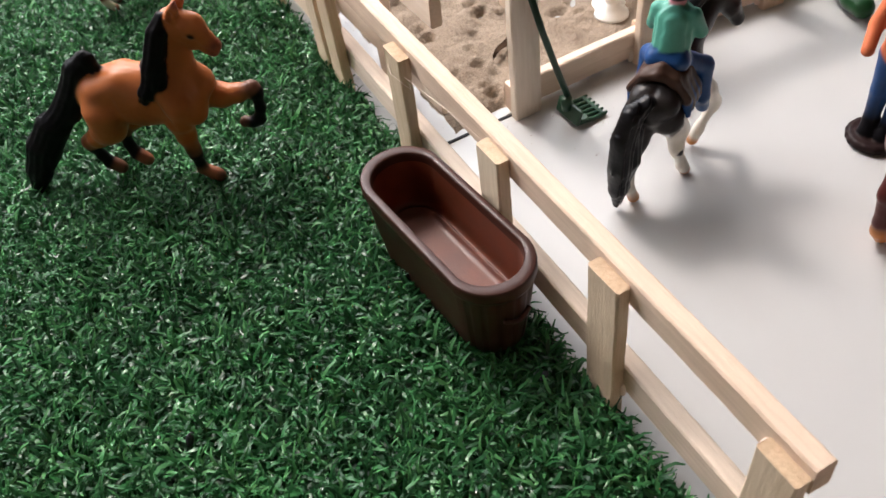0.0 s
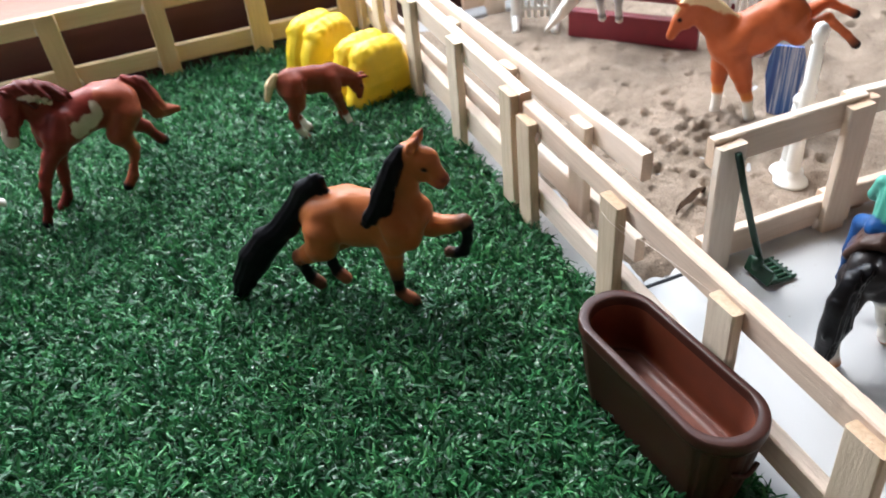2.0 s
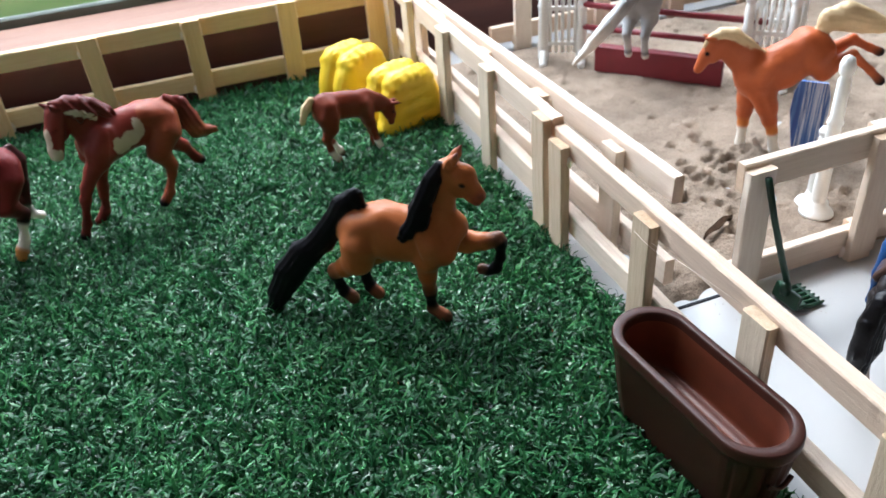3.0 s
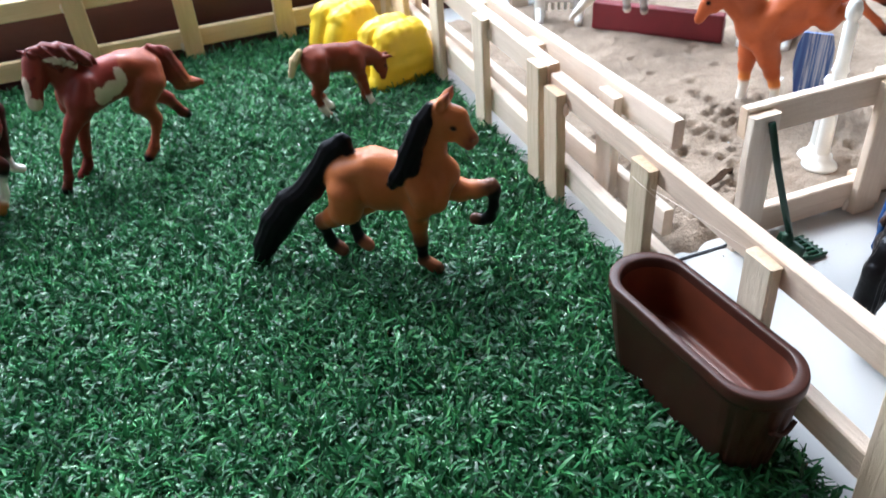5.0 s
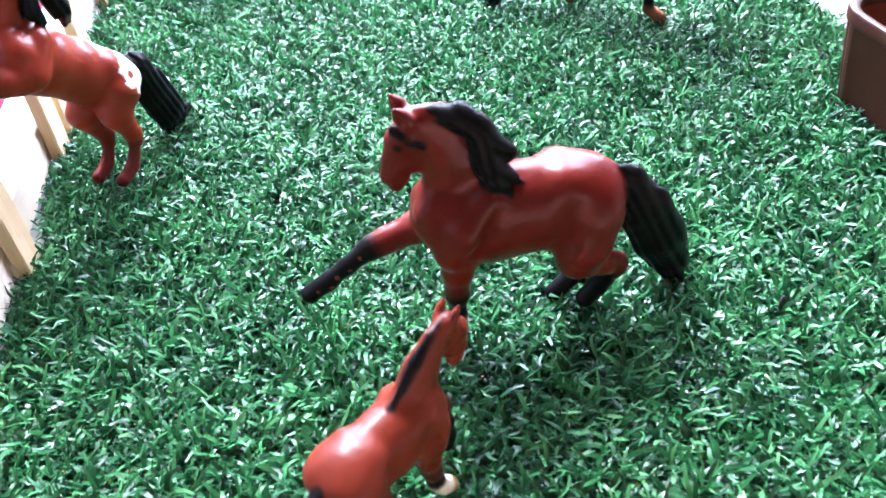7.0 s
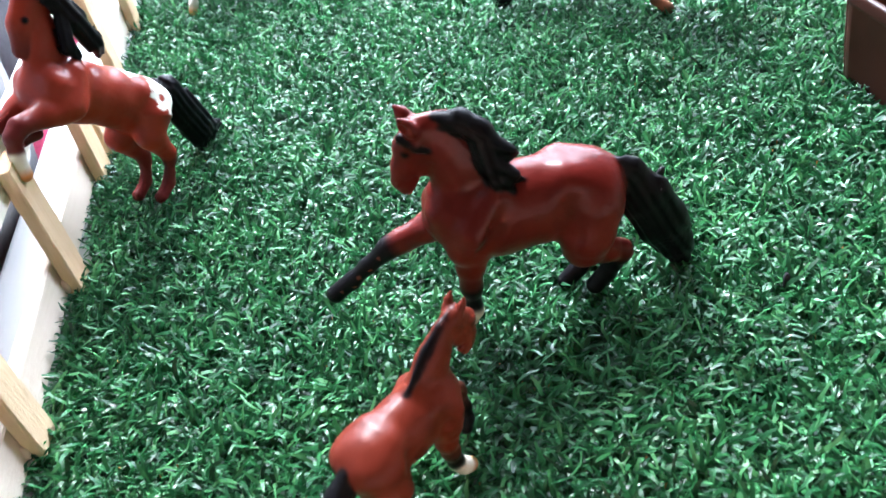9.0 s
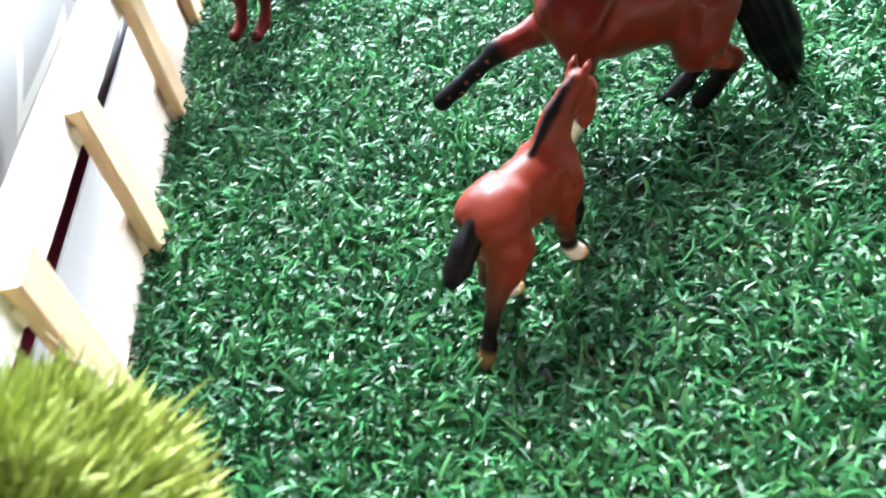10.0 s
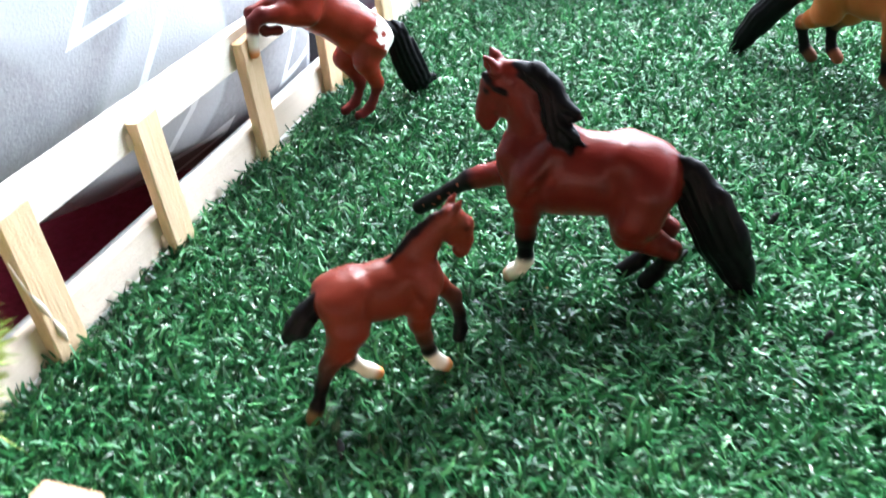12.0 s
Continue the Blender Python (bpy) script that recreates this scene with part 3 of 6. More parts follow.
# ------------------------------------------------------------------ sand
SX0, SX1, SY0, SY1 = 0.0180, 0.330, -0.0250, 0.2290
nx, ny = 230, 190
dents = [(0.040, -0.010), (0.047, -0.004), (0.034, 0.004), (0.029, -0.012), (0.055, 0.004)]
rng = random.Random(7)
dents += [(rng.gauss(0.085, 0.024), rng.gauss(0.045, 0.024)) for _ in range(46)]
dents += [(rng.uniform(0.03, 0.30), rng.uniform(0.0, 0.215)) for _ in range(80)]
gx, gy = np.meshgrid(np.linspace(SX0, SX1, nx), np.linspace(SY0, SY1, ny), indexing="ij")
gz = np.array([[noise.noise(Vector((x * 30, y * 30, 1))) * 0.0016 + noise.noise(Vector((x * 110, y * 110, 4))) * 0.0012 + noise.noise(Vector((x * 260, y * 260, 9))) * 0.0006
                for y in gy[0]] for x in gx[:, 0]])
for dx, dy in dents:
    r = rng.uniform(0.0016, 0.0034)
    q = ((gx - dx) ** 2 + ((gy - dy) * 1.25) ** 2) / r ** 2
    gz += -0.0034 * np.exp(-q * 1.3) + 0.0010 * np.exp(-((np.sqrt(q) - 1.5) ** 2) * 3)
for dx, dy, ang in ((0.062, -0.008, 0.6), (0.100, 0.020, 0.9), (0.145, 0.075, 0.4)):
    u, w = (gx - dx) * np.cos(ang) + (gy - dy) * np.sin(ang), -(gx - dx) * np.sin(ang) + (gy - dy) * np.cos(ang)
    gz += -0.0030 * np.exp(-(u / 0.010) ** 2 - (w / 0.0028) ** 2)
edge = np.minimum(np.minimum(gx - SX0, gy - SY0), np.minimum(SX1 - gx, SY1 - gy))
wav = np.array([[noise.noise(Vector((x * 160, y * 160, 2))) for y in gy[0]] for x in gx[:, 0]])
gz = -0.0022 + gz - 0.0040 * np.clip(1 - (edge + 0.0025 * wav) / 0.006, 0, 1.2) ** 1.5
vid = np.arange(nx * ny).reshape(nx, ny)
quads = np.stack([vid[:-1, :-1], vid[1:, :-1], vid[1:, 1:], vid[:-1, 1:]], -1).reshape(-1, 4)
me = bpy.data.meshes.new("sand")
me.from_pydata(np.stack([gx, gy, gz], -1).reshape(-1, 3).tolist(), [], quads.tolist())
me.materials.append(M_SAND)
me.shade_smooth()
tagged(new("sand", me), "loose beige sand with hoof prints in the toy riding school", "sand", kind="structure")

# ------------------------------------------------------------------ artificial grass
GX0, GX1, GY0, GY1 = -0.2730, -0.0012, -0.2570, 0.2455
setting("turf_mat", span((GX0 + 0.002, GY0, TOP), (GX1 - 0.006, GY1, TOP + 0.0012)), M_BACKING, "dark woven backing of the artificial grass", "artificial grass")


# grass pressed flat round the standing hooves: x, y, reach in millimetres
PRESSED = [(-166, -136, 6), (-132, -136, 6), (-130, -127, 6), (-173.5, -175, 5), (-198, -198, 5), (-188.5, -182, 5), (-249, -53, 5), (-257, -49, 5), (-61, 2, 5), (-84, 22, 5),
           (-181, 117, 6), (-177, 128, 5), (-146, 130, 6), (-42, 136, 4), (-64, 134, 5), (-207, 114, 6), (-246, 91, 6)]


def turf(count, seed):
    """Curled ribbons of plastic with blunt ends, in tufts, four segments each."""
    rs = np.random.RandomState(seed)
    per = 8
    cx, cy = rs.uniform(GX0, GX1, count // per), rs.uniform(GY0, GY1, count // per)
    bx = np.repeat(cx, per) + rs.normal(0, 0.0013, len(cx) * per)
    by = np.repeat(cy, per) + rs.normal(0, 0.0013, len(cx) * per)
    n = len(bx)
    ragged = 0.0016 * np.sin(by * 210) + 0.0010 * np.sin(by * 530 + 1)
    bx = np.clip(bx, GX0 + 0.001 + np.maximum(0, ragged[::-1]), GX1 - 0.0035 * np.clip((-0.03 - by) / 0.05, 0, 1) + np.minimum(0, ragged))
    length = rs.uniform(0.0046, 0.0098, n) * np.repeat(rs.uniform(0.8, 1.12, len(cx)), per)
    for hx, hy, hr in PRESSED:
        q = np.hypot(bx - hx * MM, by - hy * MM) / (hr * MM)
        length *= np.clip(0.30 + 0.70 * q, 0.30, 1.0)
    yaw = np.repeat(rs.uniform(0, 2 * np.pi, len(cx)), per) + rs.normal(0, 1.1, n)
    lean, curl = rs.uniform(0.0, 0.6, n), rs.uniform(0.3, 2.9, n)
    bend = rs.normal(0, 0.45, n)
    width = rs.uniform(0.00026, 0.00058, n)
    twist = rs.normal(0, 0.8, n)
    segs = 4
    p = np.stack([bx, by, np.full(n, TOP + 0.001)], 1)
    verts, ang, dirn = [], lean.copy(), yaw.copy()
    for k in range(segs + 1):
        a = dirn + np.pi / 2 + twist * k / segs
        side = np.stack([np.cos(a), np.sin(a), 0.4 * np.sin(twist * k / 2)], 1) * (width * (0.85, 1.0, 1.0, 0.9, 0.55)[k])[:, None]
        verts += [p - side, p + side]
        step = length / segs
        p = p + np.stack([np.sin(ang) * np.cos(dirn) * step, np.sin(ang) * np.sin(dirn) * step, np.cos(ang) * step], 1)
        p[:, 2] = np.maximum(p[:, 2], TOP + 0.0014)
        ang = np.minimum(ang + curl * 0.42, 2.1)
        dirn = dirn + bend
    co = np.stack(verts, 1).reshape(-1, 3)
    b = np.arange(n)[:, None] * (2 * segs + 2)
    quads = np.concatenate([b + [2 * k, 2 * k + 1, 2 * k + 3, 2 * k + 2] for k in range(segs)])
    me = bpy.data.meshes.new("grass")
    me.vertices.add(len(co))
    me.vertices.foreach_set("co", co.astype(np.float32).ravel())
    me.loops.add(quads.size)
    me.loops.foreach_set("vertex_index", quads.astype(np.int32).ravel())
    me.polygons.add(len(quads))
    me.polygons.foreach_set("loop_start", (np.arange(len(quads)) * 4).astype(np.int32))
    me.update(calc_edges=True)
    me.materials.append(M_GRASS)
    return me


tagged(new("artificial_grass", turf(215000, 3)), "dense glossy dark green artificial grass blades", "artificial grass", kind="stuff")


# ------------------------------------------------------------------ trough
def trough():
    t = thing("water_trough", "dark brown plastic oval water trough on the grass by the fence", "trough", (-0.0168, -0.0872, -0.0010), 95.5)
    bm = bmesh.new()
    n, half, r = 96, 0.0205, 0.0120
    prof = [(0.74, 0.0), (0.77, 0.0008), (0.87, 0.0120), (0.955, 0.0250), (0.955, 0.0258), (0.990, 0.0262), (1.0, 0.0272), (1.0, 0.0294), (0.985, 0.0302), (0.975, 0.0303), (0.825, 0.0303), (0.81, 0.0301), (0.795, 0.0294),
            (0.785, 0.0275), (0.770, 0.0180), (0.755, 0.0125), (0.72, 0.0112), (0.66, 0.0108), (0.645, 0.0116), (0.60, 0.0116), (0.585, 0.0108), (0.40, 0.0106)]
    rings = []
    for pi, (f, z) in enumerate(prof):
        ring = []
        for k in range(n):
            a = 2 * np.pi * k / n
            cx = half * (1 if np.cos(a) >= 0 else -1)
            rr = r * f
            if 0 < pi < 4 and k % 6 == 0:
                rr -= 0.00060
            shrink = 1 - (1 - f) * 0.35
            ring.append(bm.verts.new((cx * shrink + rr * np.cos(a), rr * np.sin(a), z)))
        rings.append(ring)
    for r0, r1 in zip(rings, rings[1:]):
        for k in range(n):
            bm.faces.new((r0[k], r0[(k + 1) % n], r1[(k + 1) % n], r1[k]))
    bm.faces.new(rings[0][::-1])
    bm.faces.new(rings[-1])
    bmesh.ops.recalc_face_normals(bm, faces=bm.faces)
    # Inner faces split off to take the lit copy of the brown
    lit_inside = bm.copy()
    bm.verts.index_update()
    lit_inside.verts.index_update()
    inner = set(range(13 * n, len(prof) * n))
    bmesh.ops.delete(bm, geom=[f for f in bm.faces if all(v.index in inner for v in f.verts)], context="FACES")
    bmesh.ops.delete(lit_inside, geom=[f for f in lit_inside.faces if not all(v.index in inner for v in f.verts)], context="FACES")
    part("basin", bm, M_TROUGH, t, smooth=True)
    part("lit_inside", lit_inside, M_TROUGH_LIT, t, "inside of the trough, coloured lighter and redder as lit", smooth=True)
    for end in (1, -1):
        pts = [(end * (half + r * 0.885 + 0.0005 * np.sin(np.pi * i / 8)), -0.004 + 0.001 * i, 0.0185 - 0.0022 * np.sin(np.pi * i / 8)) for i in range(9)]
        part("handle", tube(pts, 0.0007, 8), M_TROUGH, t, smooth=True)
    return t


trough()


# ------------------------------------------------------------------ hay bales
def bale(at, turn, label, seed):
    """Two arched sheaves side by side."""
    rng = random.Random(seed)
    prims = []
    Y = (0.80, 0.52, 0.012)
    for s in (-5.6, 5.6):
        w, t = 12.2 + rng.uniform(-0.6, 0.6), 20.5 + rng.uniform(-0.8, 0.8)
        prims += rods([(s, -w, 3, 4.6), (s * 0.96, -w + 2.2, 13, 5.0), (s * 0.92, -6.0, t, 5.4), (s * 0.92, 6.0, t + rng.uniform(-0.8, 0.8), 5.4), (s * 0.96, w - 2.2, 13, 5.0), (s, w, 3, 4.6)], Y, 1.0, 1.2, 0.25)
        for z, q in ((4, w), (10, w - 2), (16, w - 4)):
            prims += rods([(s, -q, z, 5.4), (s, q, z, 5.4)], Y, 1.0, 1.6, 0.10)
        for q in (-9.0, -5.4, -1.8, 1.8, 5.4, 9.0):
            z = t + 3.6 - 0.035 * q * q
            prims += rods([(s - 3.2, q, z - 0.6, 2.0), (s, q + 0.4, z + 0.7, 2.3), (s + 3.2, q + 0.6, z - 0.6, 2.0)], Y, 1.0, 0.8)
    ob = tagged(new("hay_bale", moulded("hay_bale", prims, M_HAY, 0.7)), label, "hay bale", "toy hay bales")
    ob.matrix_basis = pose(at[0], at[1], at[2], 0, 0, turn) @ Matrix.Scale(1.2, 4)
    return ob


bale((-0.0205, 0.1645, -0.003), 108, "bright yellow plastic hay bale on the grass before a foal", 1)
bale((-0.0345, 0.2080, -0.0045), 118, "bright yellow plastic hay bale in the fence corner", 2)

# ------------------------------------------------------------------ toy horses, each one moulded piece
K = (0.006, 0.0055, 0.007)
W = (0.82, 0.78, 0.70)
HOOF = (0.62, 0.24, 0.07)
SKIN = (0.72, 0.34, 0.38)
FLAX = (0.70, 0.52, 0.30)


def pair(points, col, **kw):
    return rods(points, col, **kw) + rods([(s, -y, z, r) for s, y, z, r in points], col, **kw)


def horse(label, at, turn, prims, spots=(), material=None, h=0.7, size=1.0):
    ob = tagged(new("toy_horse", moulded("toy_horse", prims, material or M_PAINT, h, spots)), label, "toy horse", "toy horses")
    ob.matrix_basis = pose(at[0] * MM, at[1] * MM, at[2] * MM, 0, 0, turn) @ Matrix.Scale(size, 4)
    return ob


def both(points, **kw):
    """The same crease on either flank."""
    return crease(points, **kw) + crease([(q, -y, z, r) for q, y, z, r in points], **kw)


# bay with a raised foreleg
R = (0.120, 0.0105, 0.0072)
RD = (0.085, 0.012, 0.010)
bay = rods([(-6.5, 0, 32.4, 9.8), (4, 0, 31.4, 10.4), (14, 0, 31.4, 11.2), (20, 0, 32.4, 10.2)], R, 0.80, 3)
bay += pair([(-2, 3.0, 37.6, 5.2), (-8.5, 3.4, 34.4, 5.4)], R, k=2) + pair([(15, 4.2, 38.4, 4.4), (20, 5.8, 32.5, 4.7), (23, 5.2, 26.5, 4.2)], R, k=2)
bay += rods([(23.5, 0, 37, 6.6), (26.4, 0, 33.2, 4.4)], R, 0.95, 2) + pair([(26.6, 2.7, 36.2, 3.6), (25.4, 3.2, 31, 3.4)], R, k=1.4)
bay += pair([(-8, 4.2, 30, 7.0), (-5.6, 5.4, 23, 6.2), (-4.6, 5.6, 19, 4.6)], R, k=2.5)
bay += rods([(16.6, 0, 38, 8.6), (20.4, 0, 46, 6.7), (23.4, 0, 52.4, 5.4), (25.6, 0, 55.6, 4.5)], R, 0.60, 2.5) + rods([(22.5, 0, 57.2, 3.2), (28.6, 0, 57.4, 2.9)], R, 0.75, 1.5)
bay += rods([(28.0, 0, 56.2, 3.8), (30.4, 0, 53.6, 3.6), (32.2, 0, 49, 3.0), (33.6, 0, 45.4, 2.5)], R, 0.76, 1.2) + rods([(26.4, 0, 52.2, 4.3), (28.2, 0, 48.8, 3.5)], R, 0.66, 1.0)
bay += rods([(31.4, 0, 45.2, 1.7), (32.9, 0, 43.0, 1.7)], R, 0.9, 0.9) + pair([(31.2, 1.8, 55.0, 1.3), (29.2, 2.2, 55.4, 1.2)], R, k=0.8) + pair([(34.6, 1.1, 45.6, 1.0)], R, k=0.8)
bay += pair([(29.4, 2.0, 58.4, 1.9), (30.8, 2.5, 60.4, 1.5), (31.8, 2.7, 62.0, 0.6)], R, k=0.6)
bay += both([(12.6, 10.4, 39, 1.6), (15.8, 10.8, 33, 1.6), (20, 10.2, 26, 1.5)], k=1.8) + both([(25.6, 5.0, 46, 1.3), (24.0, 7.4, 40.5, 1.5)], k=1.8)
bay += both([(0, 10.3, 34, 1.5), (-1.2, 10.9, 27, 1.6), (1.4, 10.5, 21.5, 1.5)], k=1.8) + both([(27.2, 3.4, 49.4, 0.9), (29.6, 2.9, 46.6, 0.8)], k=0.8)
bay += both([(35.6, 1.5, 45.8, 0.55)], k=0.4) + both([(31.6, 3.6, 60.6, 0.9), (31.0, 3.6, 59.4, 0.9)], k=0.4) + crease([(34.4, 2.2, 43.9, 0.4), (32.4, 2.4, 43.9, 0.4)], k=0.4)
bay += rods([(20.4, 4, 27, 5), (22.2, 4.6, 20, 3.3), (22.6, 4.7, 15.6, 2.5), (22.7, 4.7, 13.2, 2.5), (22.8, 4.7, 8.4, 1.7), (22.9, 4.7, 6.6, 1.8), (23.0, 4.7, 5.6, 2.1), (24.4, 4.7, 2.8, 1.8), (26.0, 4.7, 1.2, 2.2), (27.2, 4.7, 0.0, 2.4)], [R, R, RD, K, K, K, W, W, W, (0.66, 0.40, 0.26)])
bay += rods([(20.5, -4, 29, 5.2), (29, -4, 27.6, 3.7), (36.6, -3.6, 25.4, 2.9), (40, -3.5, 24.2, 2.6), (46, -3.2, 20.2, 1.9), (50.6, -3, 16.8, 2.0), (53, -3, 15.4, 1.8), (55.2, -3, 13.8, 2.3)], [R, R, R, K, K, K, K, K])
bay += rods([(-5.2, 5.4, 19, 4.8), (-10.4, 4.8, 16.2, 3.3), (-14.8, 4.0, 13.8, 2.4), (-14.6, 3.8, 12.2, 2.2), (-13.0, 2.8, 8.4, 1.9), (-11.6, 2.0, 5.2, 2.1), (-10.0, 1.6, 3.0, 1.9), (-8.8, 1.4, 1.2, 2.4)], [R, R, RD, K, K, K, K, K])
bay += rods([(-4.6, -4.8, 20, 4.6), (-9.4, -4.6, 17.4, 3.1), (-13.4, -4.2, 15.2, 2.3), (-12.6, -4.0, 12.6, 2.1), (-9.0, -3.4, 8, 1.8), (-6.0, -3.0, 4.2, 2.0), (-4.0, -2.8, 2.4, 1.9), (-2.4, -2.7, 0.8, 2.4)], [R, R, RD, K, K, K, K, K])
bay += rods([(-11.5, 0, 37.2, 2.8), (-17, 0, 33.4, 4.2), (-21.6, 0, 25.4, 6.0), (-26.4, -0.6, 15.6, 6.4), (-30.6, -1.4, 7, 4.8), (-33.6, -2.2, -0.8, 2.4)], K, 0.62, 1.2, 0.40)
bay += rods([(24.0, 0.8, 58.8, 1.6), (19.5, 2.4, 58.6, 2.7), (15.8, 3.4, 55.6, 3.1)], K, 0.8, 0.8, 0.36) + rods([(16.2, 3.4, 56, 2.8), (13.4, 4.0, 51.6, 2.6), (10.4, 3.8, 49.2, 1.8), (8.2, 3.4, 48.6, 0.6)], K, 0.8, 0.5, 0.40)
bay += rods([(15.4, 4.0, 53, 2.9), (14.0, 4.8, 47.4, 2.8), (10.8, 5.0, 43.8, 2.0), (7.8, 4.8, 42.4, 0.6)], K, 0.8, 0.5, 0.40) + rods([(15.2, 4.4, 49, 2.5), (13.4, 5.4, 43.6, 2.4), (11.8, 5.8, 40.6, 1.2)], K, 0.8, 0.5, 0.36)
bay += rods([(32.4, 1.4, 57.0, 0.95), (31.0, 2.6, 55.9, 0.8), (29.0, 3.0, 54.2, 0.75), (27.2, 3.0, 53.2, 0.5)], K, k=0.3) + pair([(31.8, 2.25, 53.4, 0.8)], K, k=0.3)
horse("glossy bay toy horse with one foreleg raised, black mane and tail", (-140, -131, 0), 180, bay,
      [((43.0, -2.0, 23.4), (0.5, 1.6, 0.4), (0.24, 0.06, 0.03)), ((45.4, -1.6, 20.6), (0.45, 1.6, 0.3), (0.22, 0.05, 0.03)), ((48.6, -1.4, 18.9), (0.6, 1.4, 0.35), (0.20, 0.05, 0.03)), ((50.2, -1.4, 16.6), (0.4, 1.4, 0.4), (0.22, 0.05, 0.03)), ((53.4, -1.4, 15.8), (0.4, 1.4, 0.35), (0.20, 0.05, 0.03))], M_GLOSS, 0.5)

# bay foal
F = (0.142, 0.0190, 0.0088)
FK = (0.055, 0.020, 0.014)
foal = rods([(-13.5, 0, 26.9, 6.7), (-5, 0, 26.2, 6.8), (2.5, 0, 26, 7.0)], F, 0.78, 2.5) + pair([(-11, 2.2, 30, 3.4), (-16.5, 2.4, 28.4, 3.6)], F, k=1.5)
foal += pair([(-14, 2.5, 27, 4.8), (-14.6, 3.0, 21, 4.3)], F, k=2) + rods([(3.4, 0, 27.8, 5.4), (5.0, 0, 25.2, 4.0)], F, 0.9, 1.6) + pair([(1, 3, 29, 3.2), (3.4, 3.6, 25, 3.0), (3.0, 3.2, 21, 3.0)], F, k=1.4)
foal += rods([(2, 0, 30.4, 5.2), (5.6, 0, 35.4, 4.0), (9.6, 0, 39.2, 3.1)], F, 0.60, 2)
foal += rods([(12.8, 0, 40.0, 3.0), (15.4, 0, 37.0, 2.5), (15.7, 0, 33, 1.85), (15.2, 0, 30.6, 1.6)], [F, F, F, (0.15, 0.028, 0.016)], 0.75, 1) + rods([(11.8, 0, 37.4, 2.7), (13.2, 0, 34.6, 2.1)], F, 0.62, 0.9)
foal += rods([(13.6, 0, 31.2, 1.2), (14.2, 0, 29.8, 1.1)], F, 0.9, 0.6) + pair([(15.6, 1.5, 38.0, 0.9)], F, k=0.5)
foal += pair([(12.8, 1.4, 41.8, 1.05), (14.0, 1.6, 43.3, 0.85), (15.0, 1.6, 44.6, 0.35)], F, k=0.4)
foal += both([(-0.6, 6.8, 30.5, 1.1), (0.8, 7.0, 25, 1.1), (1.6, 6.3, 20.5, 1.0)], k=1.3) + both([(-9.6, 6.9, 28, 1.1), (-10, 7.1, 22, 1.1)], k=1.3) + both([(12.2, 2.5, 35.6, 0.6), (14.0, 2.2, 33.0, 0.5)], k=0.5)
foal += rods([(2.4, -2.8, 22, 3.5), (2.0, -2.9, 16.4, 2.3), (2.7, -2.8, 11.4, 1.8), (3.3, -2.7, 8, 1.3), (3.6, -2.6, 6.8, 1.35), (3.8, -2.6, 6.0, 1.5), (4.8, -2.6, 3.6, 1.4), (5.6, -2.6, 2.6, 1.6), (7.2, -2.6, 1.0, 1.8)], [F, F, FK, K, K, W, W, W, HOOF])
foal += rods([(4.4, 2.4, 24, 3.6), (9, 2.8, 21.4, 2.3), (12.6, 2.8, 16.4, 1.8), (13.8, 2.8, 10, 1.3), (13.7, 2.8, 6.0, 1.5), (13.0, 2.8, 3.4, 1.7)], [F, F, FK, K, K, K])
foal += rods([(-14.6, -3.4, 21, 4.9), (-16.6, -3.6, 16.8, 3.3), (-20.4, -3.8, 13, 2.0), (-23.0, -4, 7.4, 1.35), (-24.8, -4.2, 2.8, 1.5), (-25.8, -4.3, 0.8, 1.5), (-26.6, -4.3, -0.8, 1.7)], [F, F, FK, K, K, (0.20, 0.115, 0.05), (0.14, 0.07, 0.035)])
foal += rods([(-13, 3, 21, 4.9), (-13.4, 3, 15.6, 3), (-15.6, 2.8, 9.8, 1.75), (-14.4, 2.6, 7.0, 1.35), (-13.8, 2.6, 6.2, 1.45), (-11.6, 2.4, 3.4, 1.4), (-10.4, 2.2, 2.4, 1.6), (-8.6, 2.2, 0.9, 1.7)], [F, F, FK, K, W, W, W, HOOF])
foal += rods([(-19.4, 0, 28.4, 1.9), (-22.6, 0, 25.6, 2.9), (-25.2, 0, 22.6, 2.9), (-27.4, 0, 20.8, 1.4)], K, 0.85, 0.6, 0.22)
foal += rods([(13.0, 0, 42.4, 0.7), (8.6, -0.3, 41.4, 1.0), (4.2, -0.4, 39.0, 1.1), (0.6, -0.4, 36.0, 0.9), (-2.4, -0.3, 33.8, 0.5)], K, 0.8, 0.3, 0.12) + pair([(15.6, 1.7, 37.4, 0.6)], K, k=0.3)
horse("small reddish bay toy foal with white socks and black tail", (-180, -178, 0), 40, foal, (), M_PAINT, 0.45)

# buckskin saddlebred
B = (0.39, 0.115, 0.032)
BD = (0.11, 0.042, 0.022)
BH = (0.24, 0.080, 0.038)
buck = rods([(-15, 0, 33.2, 9.3), (-4, 0, 33.2, 10.4), (8, 0, 33, 10.5)], B, 0.75, 3) + pair([(-7, 2.8, 39.4, 4.4), (-15, 3.2, 36, 5.0)], B, k=2)
buck += rods([(13, 0, 37, 8.6), (17.6, 0, 38, 5.8)], B, 0.86, 2) + pair([(18.2, 2.6, 36.6, 3.8), (15.4, 4.4, 29.6, 4.4)], B, k=1.4) + pair([(8, 4.4, 38, 4.4), (12, 5.4, 33, 4.6), (10.5, 4.6, 27, 4.4)], B, k=1.6)
buck += rods([(11.6, 0, 41, 8.4), (13.6, 0, 49.5, 5.7), (15.6, 0, 56.6, 4.7)], B, 0.62, 2.5)
